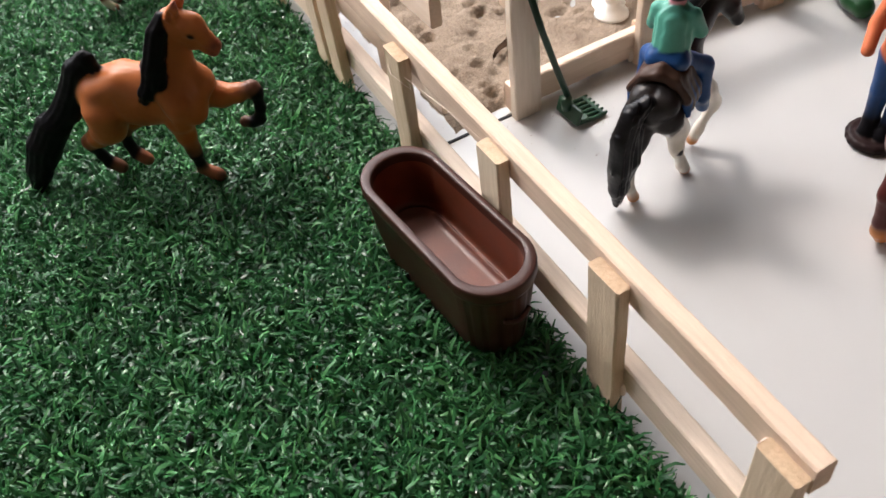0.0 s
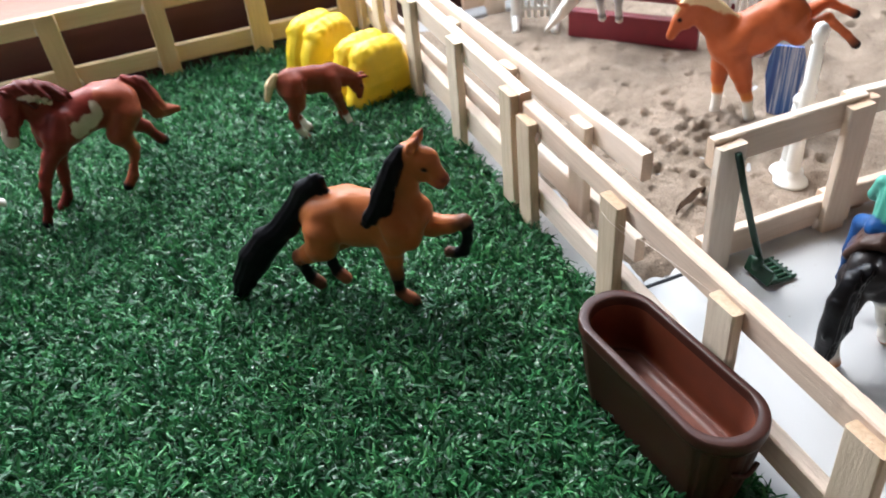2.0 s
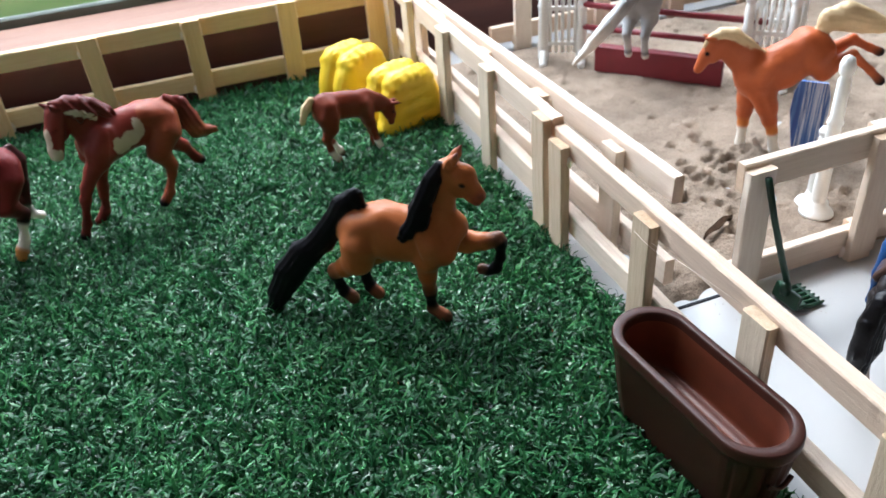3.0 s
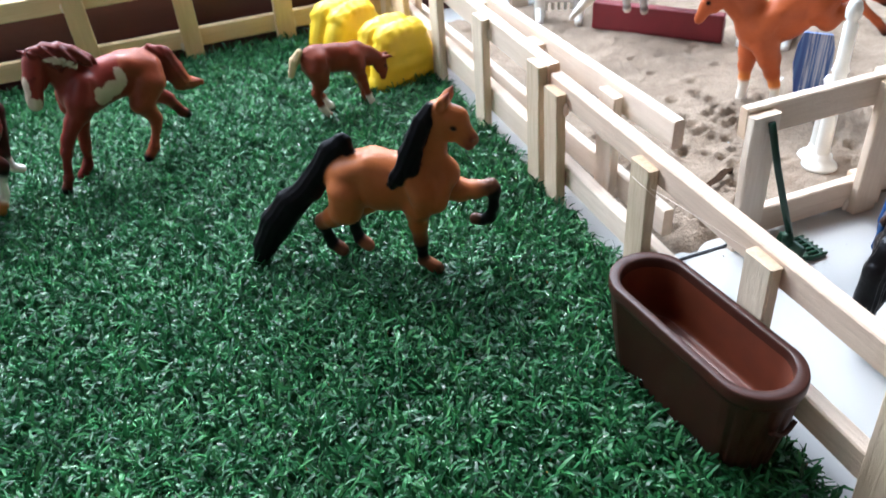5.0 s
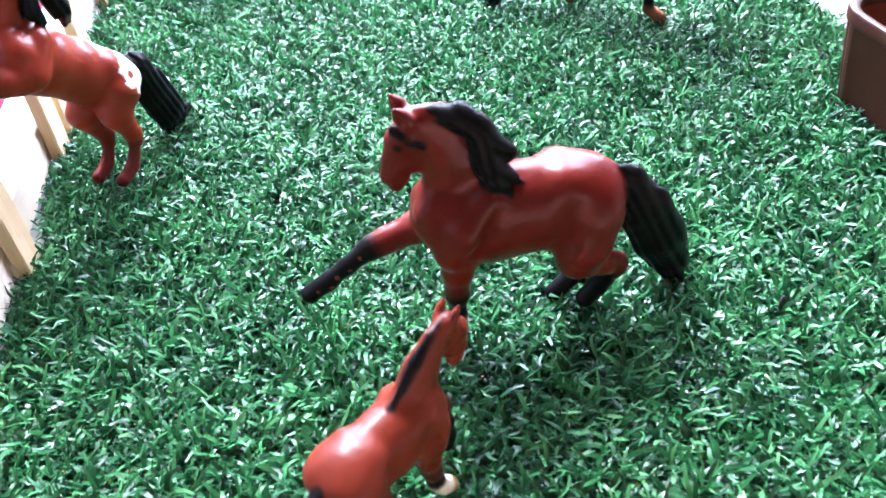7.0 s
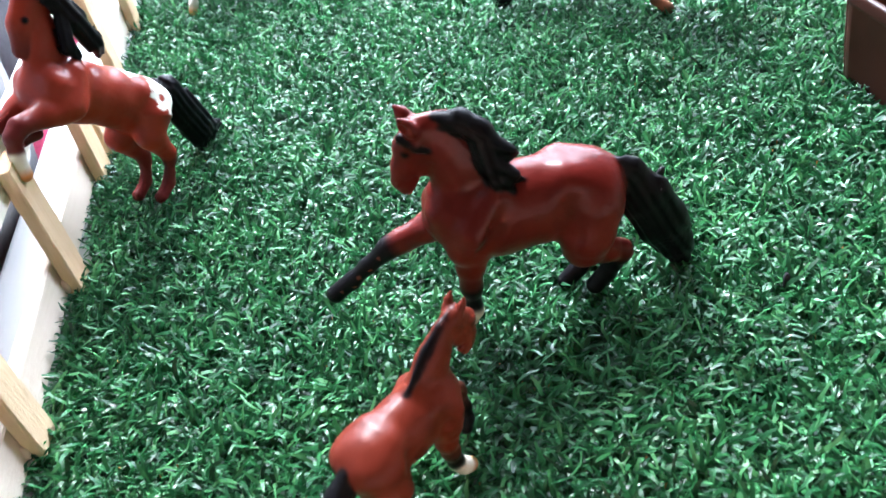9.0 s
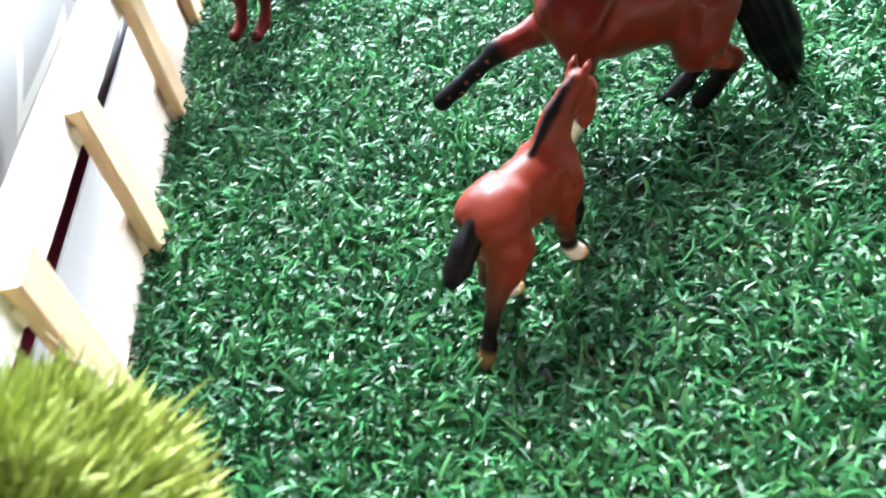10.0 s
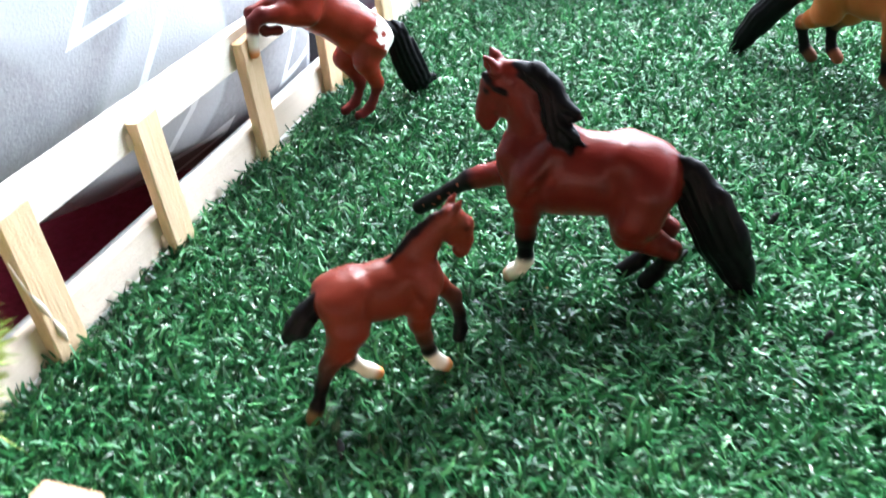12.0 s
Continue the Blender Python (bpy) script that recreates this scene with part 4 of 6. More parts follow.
buck += rods([(17.6, 0, 59.2, 4.6), (22.8, 0, 57.6, 4.3), (25.8, 0, 53.2, 2.6), (27.4, 0, 51.0, 2.7)], [B, B, B, (0.27, 0.062, 0.030)], 0.74, 1.3) + rods([(18.4, 0, 55.8, 4.5), (21.2, 0, 53.0, 3.5)], B, 0.64, 1.0)
buck += rods([(24.6, 0, 50.2, 1.8), (26.8, 0, 48.8, 1.8)], [B, (0.20, 0.05, 0.028)], 0.9, 0.8) + pair([(23.8, 2.1, 58.4, 1.3), (21.6, 2.5, 58.6, 1.2)], B, k=0.8) + pair([(28.2, 1.2, 51.4, 0.95)], (0.20, 0.05, 0.03), k=0.7)
buck += pair([(18.6, 2.0, 62.0, 2.0), (20.4, 2.4, 64.6, 1.6), (22.0, 2.6, 67.4, 0.45)], [B, B, (0.20, 0.05, 0.035)], k=0.6)
buck += both([(5.4, 9.4, 39, 1.4), (6.4, 9.8, 32, 1.5), (8.6, 9.0, 26, 1.3)]) + both([(-9, 9.0, 37, 1.4), (-9.2, 9.4, 30, 1.5), (-8, 8.6, 24.5, 1.3)]) + both([(18.6, 4.6, 50, 1.1), (16.6, 6.4, 43, 1.4), (18.6, 6.4, 39, 1.2)]) + both([(19.0, 3.6, 52.6, 0.9), (22.4, 3.2, 50.6, 0.8)], k=0.8)
buck += crease([(-8, -2.6, 44.6, 0.5), (-1.5, -2.6, 44.4, 0.5)], k=0.4) + both([(29.0, 1.7, 51.2, 0.5)], k=0.4) + crease([(27.8, -2.2, 49.7, 0.4), (25.4, -2.4, 49.9, 0.4)], k=0.4) + both([(19.6, 4.0, 64, 0.9), (19.2, 3.9, 62.6, 0.9)], k=0.4)
buck += rods([(9, -3.6, 26, 4.9), (8.7, -3.4, 19, 3.1), (8.9, -3.1, 12.6, 2.3), (9.0, -3.0, 10.4, 2.0), (9.0, -2.8, 6.6, 1.55), (9.1, -2.6, 3.6, 1.9), (11.2, -2.4, 2.0, 1.7), (12.6, -2.3, 0.9, 2.0), (14.0, -2.2, 0.0, 2.2)], [B, B, BD, K, K, BD, BH, BH, BD])
buck += rods([(14, 4, 31, 5.2), (21.5, 4.8, 28.8, 3.9), (27, 5, 29.4, 3.0), (32.2, 5, 31.2, 2.4), (33.2, 5, 29.6, 2.1), (33.0, 5, 23.4, 1.6), (31.4, 5, 18.8, 1.9), (29.0, 5, 17.4, 1.6), (26.4, 5, 17.6, 2.1)], [B, B, B, BD, K, K, K, K, BD])
buck += rods([(-15, -4, 30, 7.2), (-16.2, -4.8, 23.6, 5.6), (-21.6, -4.6, 19.4, 3.5), (-26.2, -4.0, 16.8, 2.5), (-26.2, -3.6, 14.8, 2.1), (-25.4, -2.8, 9.6, 1.7), (-24.4, -2.2, 6.0, 2.0), (-22.4, -2.0, 4.6, 1.9), (-21.2, -2.0, 3.2, 2.2)], [B, B, B, BH, K, K, K, BD, BD])
buck += rods([(-13, 4, 29, 7), (-12.2, 4.2, 22, 5), (-16.6, 2.6, 17.0, 2.8), (-17.4, 2.0, 15.4, 2.2), (-16.8, 1.6, 10.4, 1.7), (-15.6, 1.4, 7.0, 2.0), (-13.6, 1.2, 5.4, 1.9), (-12.4, 1.2, 4.2, 2.2)], [B, B, BD, K, K, K, BH, BH])
buck += rods([(-14.2, 0, 41.6, 2.6), (-16.2, 0, 46.4, 3.1), (-20.6, -0.4, 42.4, 4.2), (-25.4, -0.8, 34.6, 4.6), (-30.4, -1.6, 28.4, 5.0)], K, 0.7, 1.2, 0.22)
buck += rods([(-29.5, -1.6, 28.8, 4.2), (-37.6, -3.6, 22.4, 5.4), (-43.8, -5.4, 14.4, 5.6), (-48.6, -7.4, 6, 4.4), (-52.6, -9.2, -2.0, 1.8)], K, 0.7, 1.2, 0.26)
buck += rods([(15.6, -1.8, 62, 1.7), (13.0, -3.6, 57.6, 3.0), (10.6, -4.8, 52, 3.3)], K, 0.85, 0.6, 0.24) + rods([(11.6, -4.8, 54, 2.8), (8.4, -5.8, 47, 3.4), (6.8, -6.6, 43.4, 2.8)], K, 0.85, 0.5, 0.24)
buck += rods([(10.6, -5.6, 48, 2.6), (8.6, -6.6, 42.6, 2.8), (6.2, -7.2, 38.6, 2.0)], K, 0.85, 0.5, 0.24) + rods([(7.6, -6.4, 44, 2.8), (4.4, -7.4, 39.2, 2.9), (2.6, -7.8, 36.4, 1.4)], K, 0.85, 0.5, 0.24)
buck += pair([(22.9, 2.55, 56.0, 0.95)], K, k=0.3)
horse("buckskin toy horse in high-stepping trot with black mane and tail", (-70, 10, 0), -36, buck, (), M_PAINT, 0.5)

# appaloosa, rearing over the fence
A = (0.245, 0.024, 0.011)
AD = (0.105, 0.013, 0.012)
appa = rods([(-15.4, 0, 29, 9.3), (-7.4, 0, 37.0, 8.2), (0.6, 0, 43.6, 8.3), (9.4, 0, 49.6, 8.6)], A, 0.84, 3) + pair([(10, 4, 52, 5), (13, 4.4, 46.5, 4.6)], A, k=2) + pair([(-14, 3, 34.5, 5), (-20, 3.4, 28, 4.8)], A, k=2)
appa += pair([(3.6, 4.2, 51.4, 4.4), (9.4, 5.6, 46, 4.6)], A, k=1.6) + both([(0.4, 9.4, 50.4, 1.3), (3.2, 10, 44.4, 1.5), (8.4, 9.6, 40.4, 1.3)]) + both([(-12.4, 9.6, 38.4, 1.3), (-10, 10, 31.4, 1.5), (-5.4, 9.2, 27.4, 1.3)])
appa += rods([(8, 0, 51, 7.8), (4.6, 0, 60.8, 5.9), (3, 0, 69.3, 4.7)], A, 0.58, 2.5)
appa += rods([(4, 0, 71.8, 4.2), (8, 0, 68.6, 3.5), (11.2, 0, 63, 2.5)], [A, A, AD], 0.7, 1.3) + rods([(4.6, 0, 69, 3.6), (7, 0, 66, 3.0)], A, 0.55, 1)
appa += pair([(2, 1.6, 75.3, 1.1), (2.5, 2, 79.4, 0.45)], A, k=0.5)
appa += rods([(9, 4.5, 46, 5), (17, 5, 47.6, 3.6), (25.4, 5, 49.2, 2.6), (28.6, 5, 47.8, 2.2), (29.6, 5, 44.4, 1.7), (30.0, 5, 43.2, 1.8), (30.4, 5, 40.4, 1.7), (30.8, 5, 37.8, 2.2)], [A, A, AD, AD, AD, W, W, HOOF])
appa += rods([(9, -4.5, 46, 4.6), (17, -4.5, 48.5, 3), (25, -5, 47.5, 2.1), (21, -5, 40, 1.6), (16, -5, 39, 1.9)], [A, A, AD, AD, AD])
appa += rods([(-14.4, 4, 26, 7.0), (-11.4, 5, 21.6, 4.5), (-14.8, 5, 12.6, 2.5), (-14.6, 5, 10.4, 1.9), (-12.4, 5, 6.2, 1.5), (-10.4, 5, 3.6, 1.85), (-7.8, 5, 2.4, 1.5), (-5.4, 5, 1.6, 2.1)], [A, A, A, AD, AD, AD, AD, AD])
appa += rods([(-13, -4, 26, 6.6), (-7.8, -4.5, 21.5, 4.2), (-12.6, -4.2, 11.4, 2.4), (-12.4, -4.1, 9.0, 1.8), (-10.8, -4, 5.6, 1.5), (-9.2, -4, 3.2, 1.8), (-6.6, -4, 2.0, 1.5), (-4.4, -4, 1.2, 2.1)], [A, A, AD, AD, AD, AD, AD, AD])
appa += rods([(-24.0, 0, 30.4, 3.0), (-29.0, 0, 26.0, 4.8), (-31.8, 0, 16.5, 6.2), (-35.2, 0, 8, 6.2), (-38.4, 0, 4.6, 4.2), (-45.4, 0, 3.2, 0.9)], K, 0.62, 0.8, 0.50) + rods([(-32.6, 0, 10, 4.8), (-33.6, 0, 2.0, 2.4)], K, 0.6, 0.8, 0.46)
appa += rods([(2, 1.6, 75.8, 1.7), (-2.4, 3, 71.8, 3.0), (-5.0, 4, 63.4, 3.3), (-7.6, 4.2, 55.4, 3.0), (-8.2, 3.2, 51.6, 1.6)], K, 0.75, 0.5, 0.42) + rods([(-1, 4, 66, 2.2), (1.4, 5.2, 59, 2.4), (0.2, 5.6, 55, 1.2)], K, 0.7, 0.5, 0.35)
appa += pair([(7.8, 2.4, 69.8, 0.8)], K, k=0.3)
horse("chestnut appaloosa toy horse rearing over the fence, white rump blanket", (-256, -54, 0), -125, appa,
      [((-19.5, 5, 30), (4.8, 9, 6.6), W), ((-21.4, 5, 22), (2.6, 7, 5.6), W), ((-14, 0, 40), (6.5, 5, 3.4), W), ((-18.5, 9, 31), (1.3, 3, 1.1), A), ((-17.0, 9, 27.4), (0.8, 3, 0.8), A), ((-13, 4, 38.6), (1.2, 2.4, 0.9), A), ((9.8, 0, 67), (1.6, 1.5, 4), W)], M_GLOSS, 0.55)

# chestnut paint
P = (0.20, 0.027, 0.017)
PD = (0.12, 0.016, 0.011)
PO = (0.26, 0.055, 0.022)
paint = rods([(-24.5, 0, 38.8, 9.8), (-14, 0, 40, 8.6), (-1, 0, 38.8, 10.8)], [PO, P, P], 0.82, 3) + pair([(0, 4.8, 43, 5.0), (4, 5.6, 37, 5.0), (5, 5, 32, 4.6)], P, k=1.6) + pair([(-20, 3.4, 43.6, 5), (-28, 3.6, 40, 5.4)], PO, k=2)
paint += rods([(0, 0, 44, 9.4), (4.2, 0, 50.4, 7.8), (9.6, 0.6, 54.8, 5.8)], P, 0.58, 2.5)
paint += rods([(14.2, 1.0, 55.4, 4.5), (17.2, 2.6, 49.2, 3.9), (19.3, 4.2, 43.2, 3.0), (19.7, 4.6, 41, 2.8)], P, 0.90, 1.3) + rods([(12.4, 0.8, 52, 4.2), (15.0, 1.6, 47.6, 3.3)], P, 0.66, 1)
paint += rods([(14.2, 3.2, 58.6, 1.6), (16.4, 4.0, 61.4, 0.5)], PD, k=0.5) + rods([(15.4, -1.0, 58.6, 1.6), (18.2, -1.2, 61.2, 0.5)], PD, k=0.5) + rods([(18.2, 4.9, 50.6, 1.0)], PD, k=0.5) + rods([(20.2, 6.0, 42, 1.2)], P, k=0.6)
paint += both([(-2.4, 10.0, 45, 1.3), (-1.8, 10.8, 38, 1.5), (1.4, 10, 31, 1.3)]) + both([(-17, 9.6, 42, 1.4), (-17.6, 10.2, 34, 1.5)]) + both([(10.8, 4.2, 49, 1.1), (8.6, 5.8, 43.6, 1.4)])
paint += rods([(2, 4, 35, 5.6), (8.6, 4.5, 28.8, 3.5), (13.0, 4.5, 22.6, 2.6), (15.2, 4.5, 17.6, 2.3), (17.0, 4.5, 10.6, 1.5), (18.0, 4.5, 6.8, 1.9), (19.4, 4.5, 3.4, 1.6), (20.2, 4.5, 1.8, 2.3)], [P, P, P, P, PD, PD, PD, K])
paint += rods([(2, -4, 33, 5.2), (3.4, -4.5, 24, 3.2), (4.6, -4.5, 15.6, 2.3), (5.2, -4.5, 12.2, 2.0), (5.8, -4.5, 7.2, 1.5), (6.8, -4.5, 4.6, 2.1), (8.6, -4.5, 2.4, 1.9), (10.2, -4.5, 0.8, 2.3)], [P, P, P, P, PD, PD, PD, PD])
paint += rods([(-25.6, 4, 35, 7.8), (-20.6, 5, 27, 4.9), (-24.4, 5, 18.4, 2.7), (-23.6, 5, 14.4, 2.0), (-21.6, 5, 9.4, 1.6), (-20.4, 5, 6.4, 2.2), (-18.2, 5, 3.8, 1.9), (-16.6, 5, 2.2, 2.3)], [PO, PO, PO, PO, PO, PO, PO, K])
paint += rods([(-26, -4, 35, 7.4), (-28, -4.5, 27, 4.9), (-35.4, -4.5, 20.6, 2.7), (-38.4, -4.2, 15.4, 1.9), (-40, -4.2, 12.6, 2.2), (-42, -4.2, 10.8, 2.2)], [P, P, P, PD, PD, K])
paint += rods([(-31.5, 0, 46.0, 2.8), (-36.5, 0, 41.6, 4.4), (-39.4, 0, 34, 5.0), (-41.8, 0, 28.0, 4.0), (-46.4, 0, 26.0, 2.7), (-51, 0, 24.6, 1.2)], [P, PD, P, PO, PO, PO], 0.7, 0.8, 0.34)
paint += rods([(15.0, 1.0, 60, 1.6), (10.6, 2.4, 59.6, 2.7), (7.4, 4.4, 55, 2.4), (6.4, 5.2, 52, 1.2)], PD, 0.9, 0.5, 0.36) + rods([(9, 1.0, 60.2, 2.2), (4.6, 3.2, 58, 3.0), (2.2, 5.0, 53.4, 2.2), (0.8, 5.8, 50.8, 1.0)], PD, 0.9, 0.5, 0.36)
paint += rods([(4, 1.0, 58.8, 2.2), (-0.4, 2.8, 55.6, 2.9), (-3.4, 4.6, 51.6, 2.0), (-5.6, 5.4, 49.6, 0.8)], PD, 0.9, 0.5, 0.36) + rods([(-1.4, 1.0, 55.6, 2.0), (-5.2, 2.4, 51.8, 2.0), (-8.0, 3.2, 49.8, 0.8)], PD, 0.9, 0.5, 0.3) + rods([(17.0, 5.0, 51.2, 0.8)], K, k=0.3)
CREAM = (0.60, 0.49, 0.37)
horse("chestnut paint toy horse walking, white patch and blaze", (-165, 128, 0), 200, paint,
      [((-6.0, 8, 36.2), (4.4, 6, 3.6), CREAM), ((-10.6, 8, 38.2), (4.4, 6, 3.8), CREAM), ((-14.4, 8, 41.4), (2.3, 5, 4.6), CREAM), ((-3.6, 8, 39.6), (1.6, 5, 1.8), CREAM), ((9.0, 6, 56.4), (2.6, 5, 1.0), CREAM), ((6.4, 6, 55.0), (2.8, 5, 1.1), CREAM), ((3.6, 6.5, 53.0), (2.6, 5, 1.1), CREAM), ((1.4, 7, 51.2), (1.8, 5, 0.9), CREAM), ((21.8, 4.0, 47), (2.6, 2.6, 9), CREAM), ((20.8, 4.8, 41), (4.0, 4.6, 3.6), CREAM)], M_PAINT, 0.6)

# dark chestnut
C = (0.17, 0.019, 0.017)
CD = (0.05, 0.015, 0.015)
dark = rods([(-27, 0, 38.2, 10.4), (-12, 0, 38.5, 10), (2, 0, 41, 10.3)], C, 0.82, 3) + pair([(-24, 3.4, 43.4, 5), (-31, 3.6, 39, 5.2)], C, k=2)
dark += rods([(5, 0, 46, 8), (10, 0, 53, 6), (14, 0, 57, 4.6)], C, 0.6, 2.5) + rods([(16, 0, 57, 4), (17.6, 0, 48, 3.2), (17.8, 0, 41, 2.5)], [C, W, W], 0.72, 1.5)
dark += pair([(14.5, 1.7, 61, 1.2), (15.5, 2.2, 64.5, 0.45)], C, k=0.5)
dark += rods([(5, 4, 36, 5), (9, 4.5, 28, 3.2), (14.5, 4.5, 17, 2), (17, 4.5, 11, 1.6), (18, 4.5, 8.5, 1.6), (20.5, 4.5, 2.5, 1.8), (21.8, 4.5, -1, 2.2)], [C, C, CD, CD, W, W, HOOF])
dark += rods([(5, -4, 36, 5), (6, -4.5, 28, 3.2), (7, -4.5, 15.5, 2), (5, -4, 8, 1.6), (5.5, -4, 5.5, 1.7), (3, -4, 0.5, 2.2)], [C, C, CD, CD, W, HOOF])
dark += rods([(-28, 4, 35, 7.5), (-23.5, 5, 26, 5), (-29.6, 5, 18.4, 2.6), (-28.4, 5, 15.6, 2.2), (-27.8, 5, 14.4, 1.9), (-26.6, 5, 9.6, 1.7), (-25.8, 5, 7, 2.1), (-24, 5, 4.4, 1.9), (-23.4, 5, 3.6, 2.3), (-22.4, 5, 1.2, 2.6)], [C, C, CD, K, W, W, W, W, HOOF, HOOF])
dark += rods([(-27, -4, 35, 7.5), (-27, -4.5, 26, 5), (-35, -4.5, 19, 2.3), (-37, -4.5, 11, 1.7), (-40, -4.5, 9, 2)], [C, C, CD, W, W])
dark += rods([(-36, 0, 44.5, 2.2), (-38.5, -1, 38, 3), (-37, -3, 26, 2.6), (-36, -3, 18, 1.4)], CD, 0.8, 0.8, 0.2)
dark += rods([(14, 1, 61, 1.8), (8, 2.5, 59, 3), (0, 3.2, 54, 2.6)], CD, 0.9, 0.6, 0.25)
horse("dark chestnut toy horse with white socks and orange hooves", (-230, 106, 0), 212, dark, (), M_PAINT, 0.7)

# grazing chestnut foal
G = (0.17, 0.030, 0.012)
gf = rods([(-13.5, 0, 27.8, 6.9), (-4, 0, 26.4, 6.2), (4.5, 0, 24.8, 6.9)], G, 0.78, 2.5) + pair([(-13, 3, 28, 5), (-13.6, 3.4, 22, 4.6)], G, k=1.6) + pair([(4.5, 3.2, 26, 3.4), (5.4, 3.4, 21, 3.4)], G, k=1.4)
gf += rods([(6.6, 0, 26, 5.4), (12.4, 0, 23, 4.3), (16.4, 0, 21, 3.3)], G, 0.6, 2) + rods([(18.2, 0, 19.8, 2.9), (18.8, 0, 15, 2.3), (18.4, 0, 11.4, 1.7)], G, 0.75, 1) + rods([(16.2, 0, 18.4, 2.6), (17, 0, 15.4, 2.0)], G, 0.62, 0.8)
gf += pair([(19.5, 1.7, 21.4, 1.1), (21.6, 2.2, 21.6, 0.9), (23.6, 2.5, 21.0, 0.3)], G, k=0.4) + both([(0.6, 6.9, 28, 1.1), (1.4, 7.1, 21, 1.1)], k=0.9) + both([(-9, 6.9, 29, 1.1), (-9.4, 7.1, 22, 1.1)], k=0.9)
gf += rods([(5, -2.8, 21, 3.6), (6.6, -3, 15, 2.4), (7.8, -3, 10.6, 1.7), (8.8, -3, 6.4, 1.25), (9.1, -3, 5.4, 1.35), (10, -3, 2.2, 1.5), (11.0, -3, 0.4, 1.8)], [G, G, G, G, W, W, (0.30, 0.10, 0.05)])
gf += rods([(5, 2.6, 21, 3.5), (6.5, 3, 15, 2.2), (8.5, 3, 8, 1.4), (9, 3, 3.5, 1.3), (10, 3, 0.6, 1.7)], [G, G, G, G, G])
gf += rods([(-14, -3, 24, 5.6), (-13.4, -3.5, 18, 3.6), (-16.2, -3, 12.6, 2.0), (-15.0, -3, 7, 1.4), (-14.4, -3, 5, 1.6), (-13, -3, 2.4, 1.5), (-11.6, -3, 0.8, 1.8)], [G, G, G, G, W, W, (0.30, 0.10, 0.05)])
gf += rods([(-14, 3, 24, 5.6), (-11, 3, 17, 3.4), (-13.5, 3, 11, 1.7), (-12, 3, 7.4, 1.4), (-11.6, 3, 6.4, 1.5), (-9, 3, 2.4, 1.7), (-8, 3, 1.0, 1.8)], [G, G, G, G, W, W, (0.12, 0.03, 0.02)])
gf += rods([(-20, 0, 33, 1.4), (-23, 0, 29, 2.3), (-25.6, 0, 22.6, 1.3)], FLAX, 0.9, 0.6, 0.2) + rods([(18.6, 0.6, 22.6, 0.9), (12, 0.8, 26.4, 1.6), (7, 0.8, 30, 1.4), (4, 0.6, 31.4, 0.8)], (0.14, 0.022, 0.012), 0.9, 0.4, 0.2) + pair([(19.4, 1.7, 17.2, 0.6)], K, k=0.3)
horse("small chestnut toy foal with flaxen tail grazing at the hay", (-53, 138, 0), 5, gf, (), M_PAINT, 0.5)

# palomino landing after the blue jump
O = (0.44, 0.100, 0.030)
pal = rods([(-14, 0, 45.4, 9.8), (-4, 0, 38.6, 9.8), (6, 0, 34.2, 10.2)], O, 0.84, 3) + pair([(-12, 3.4, 50, 4.8), (-19, 3.6, 46.5, 5.2)], O, k=2) + pair([(1, 4.6, 40, 4.6), (6.6, 5.4, 35, 4.8)], O, k=1.6) + pair([(11, 3, 33, 4.2)], O, k=1.4)
pal += rods([(8, 0, 38, 8.6), (15.6, 0, 46, 7.0), (22.4, 0, 50.2, 5.2)], O, 0.60, 2.5) + rods([(26.4, 0, 49.4, 4.0), (29.4, 0, 44.4, 3.2), (32.2, 0, 38.6, 2.3)], O, 0.76, 1.3) + rods([(23.6, 0, 47, 3.9), (26.4, 0, 43.8, 3.0)], O, 0.64, 0.9)
pal += pair([(27.2, 1.8, 52.2, 1.5), (31.6, 2.4, 53.4, 0.45)], O, k=0.5) + both([(-1.8, 9.8, 43, 1.3), (0.4, 10.4, 36, 1.5), (1.6, 9.6, 28, 1.3)]) + both([(-12.6, 10, 46, 1.4), (-12.4, 10.6, 38, 1.5)]) + both([(21.6, 4.4, 46.4, 1.1), (16.6, 6.0, 39.4, 1.4)])
pal += rods([(4, 4, 28, 6.2), (1.0, 4.5, 21, 4.6), (-1, 4.5, 14.5, 3.2), (-3, 4.5, 9, 2.3), (-3.4, 4.5, 7, 2.1), (-4.2, 4.5, 2.6, 2.0), (-5.2, 4.5, -1, 2.5)], [O, O, O, (0.62, 0.20, 0.04), W, W, W])
pal += rods([(7, -4, 28, 6.2), (7.5, -4.5, 21, 4.6), (8.2, -4.5, 14.5, 3.2), (8, -4.5, 9, 2.3), (8, -4.5, 7, 2.1), (8, -4.5, 2.6, 2.0), (8.2, -4.5, -1, 2.5)], [O, O, O, (0.62, 0.20, 0.04), W, W, W])
pal += rods([(-16, 4, 42.5, 7), (-20, 5, 38, 4.4), (-31, 5, 44.6, 2.2), (-40, 5, 37, 1.6), (-45, 5, 32, 2.1)], [O, O, O, O, K])
pal += rods([(-16, -4, 43, 7), (-22, -4.5, 41, 4.4), (-33, -4.5, 48, 2.2), (-41, -4.5, 44, 1.6), (-46, -4.5, 41.6, 2.1)], [O, O, O, O, K])
pal += rods([(-17, 0, 52.5, 2.6), (-20.6, 0, 59, 4.8), (-27, 0, 60, 6.4), (-36, 0, 57.4, 5.2), (-47, 0, 54, 2.4)], FLAX, 0.7, 0.8, 0.36)
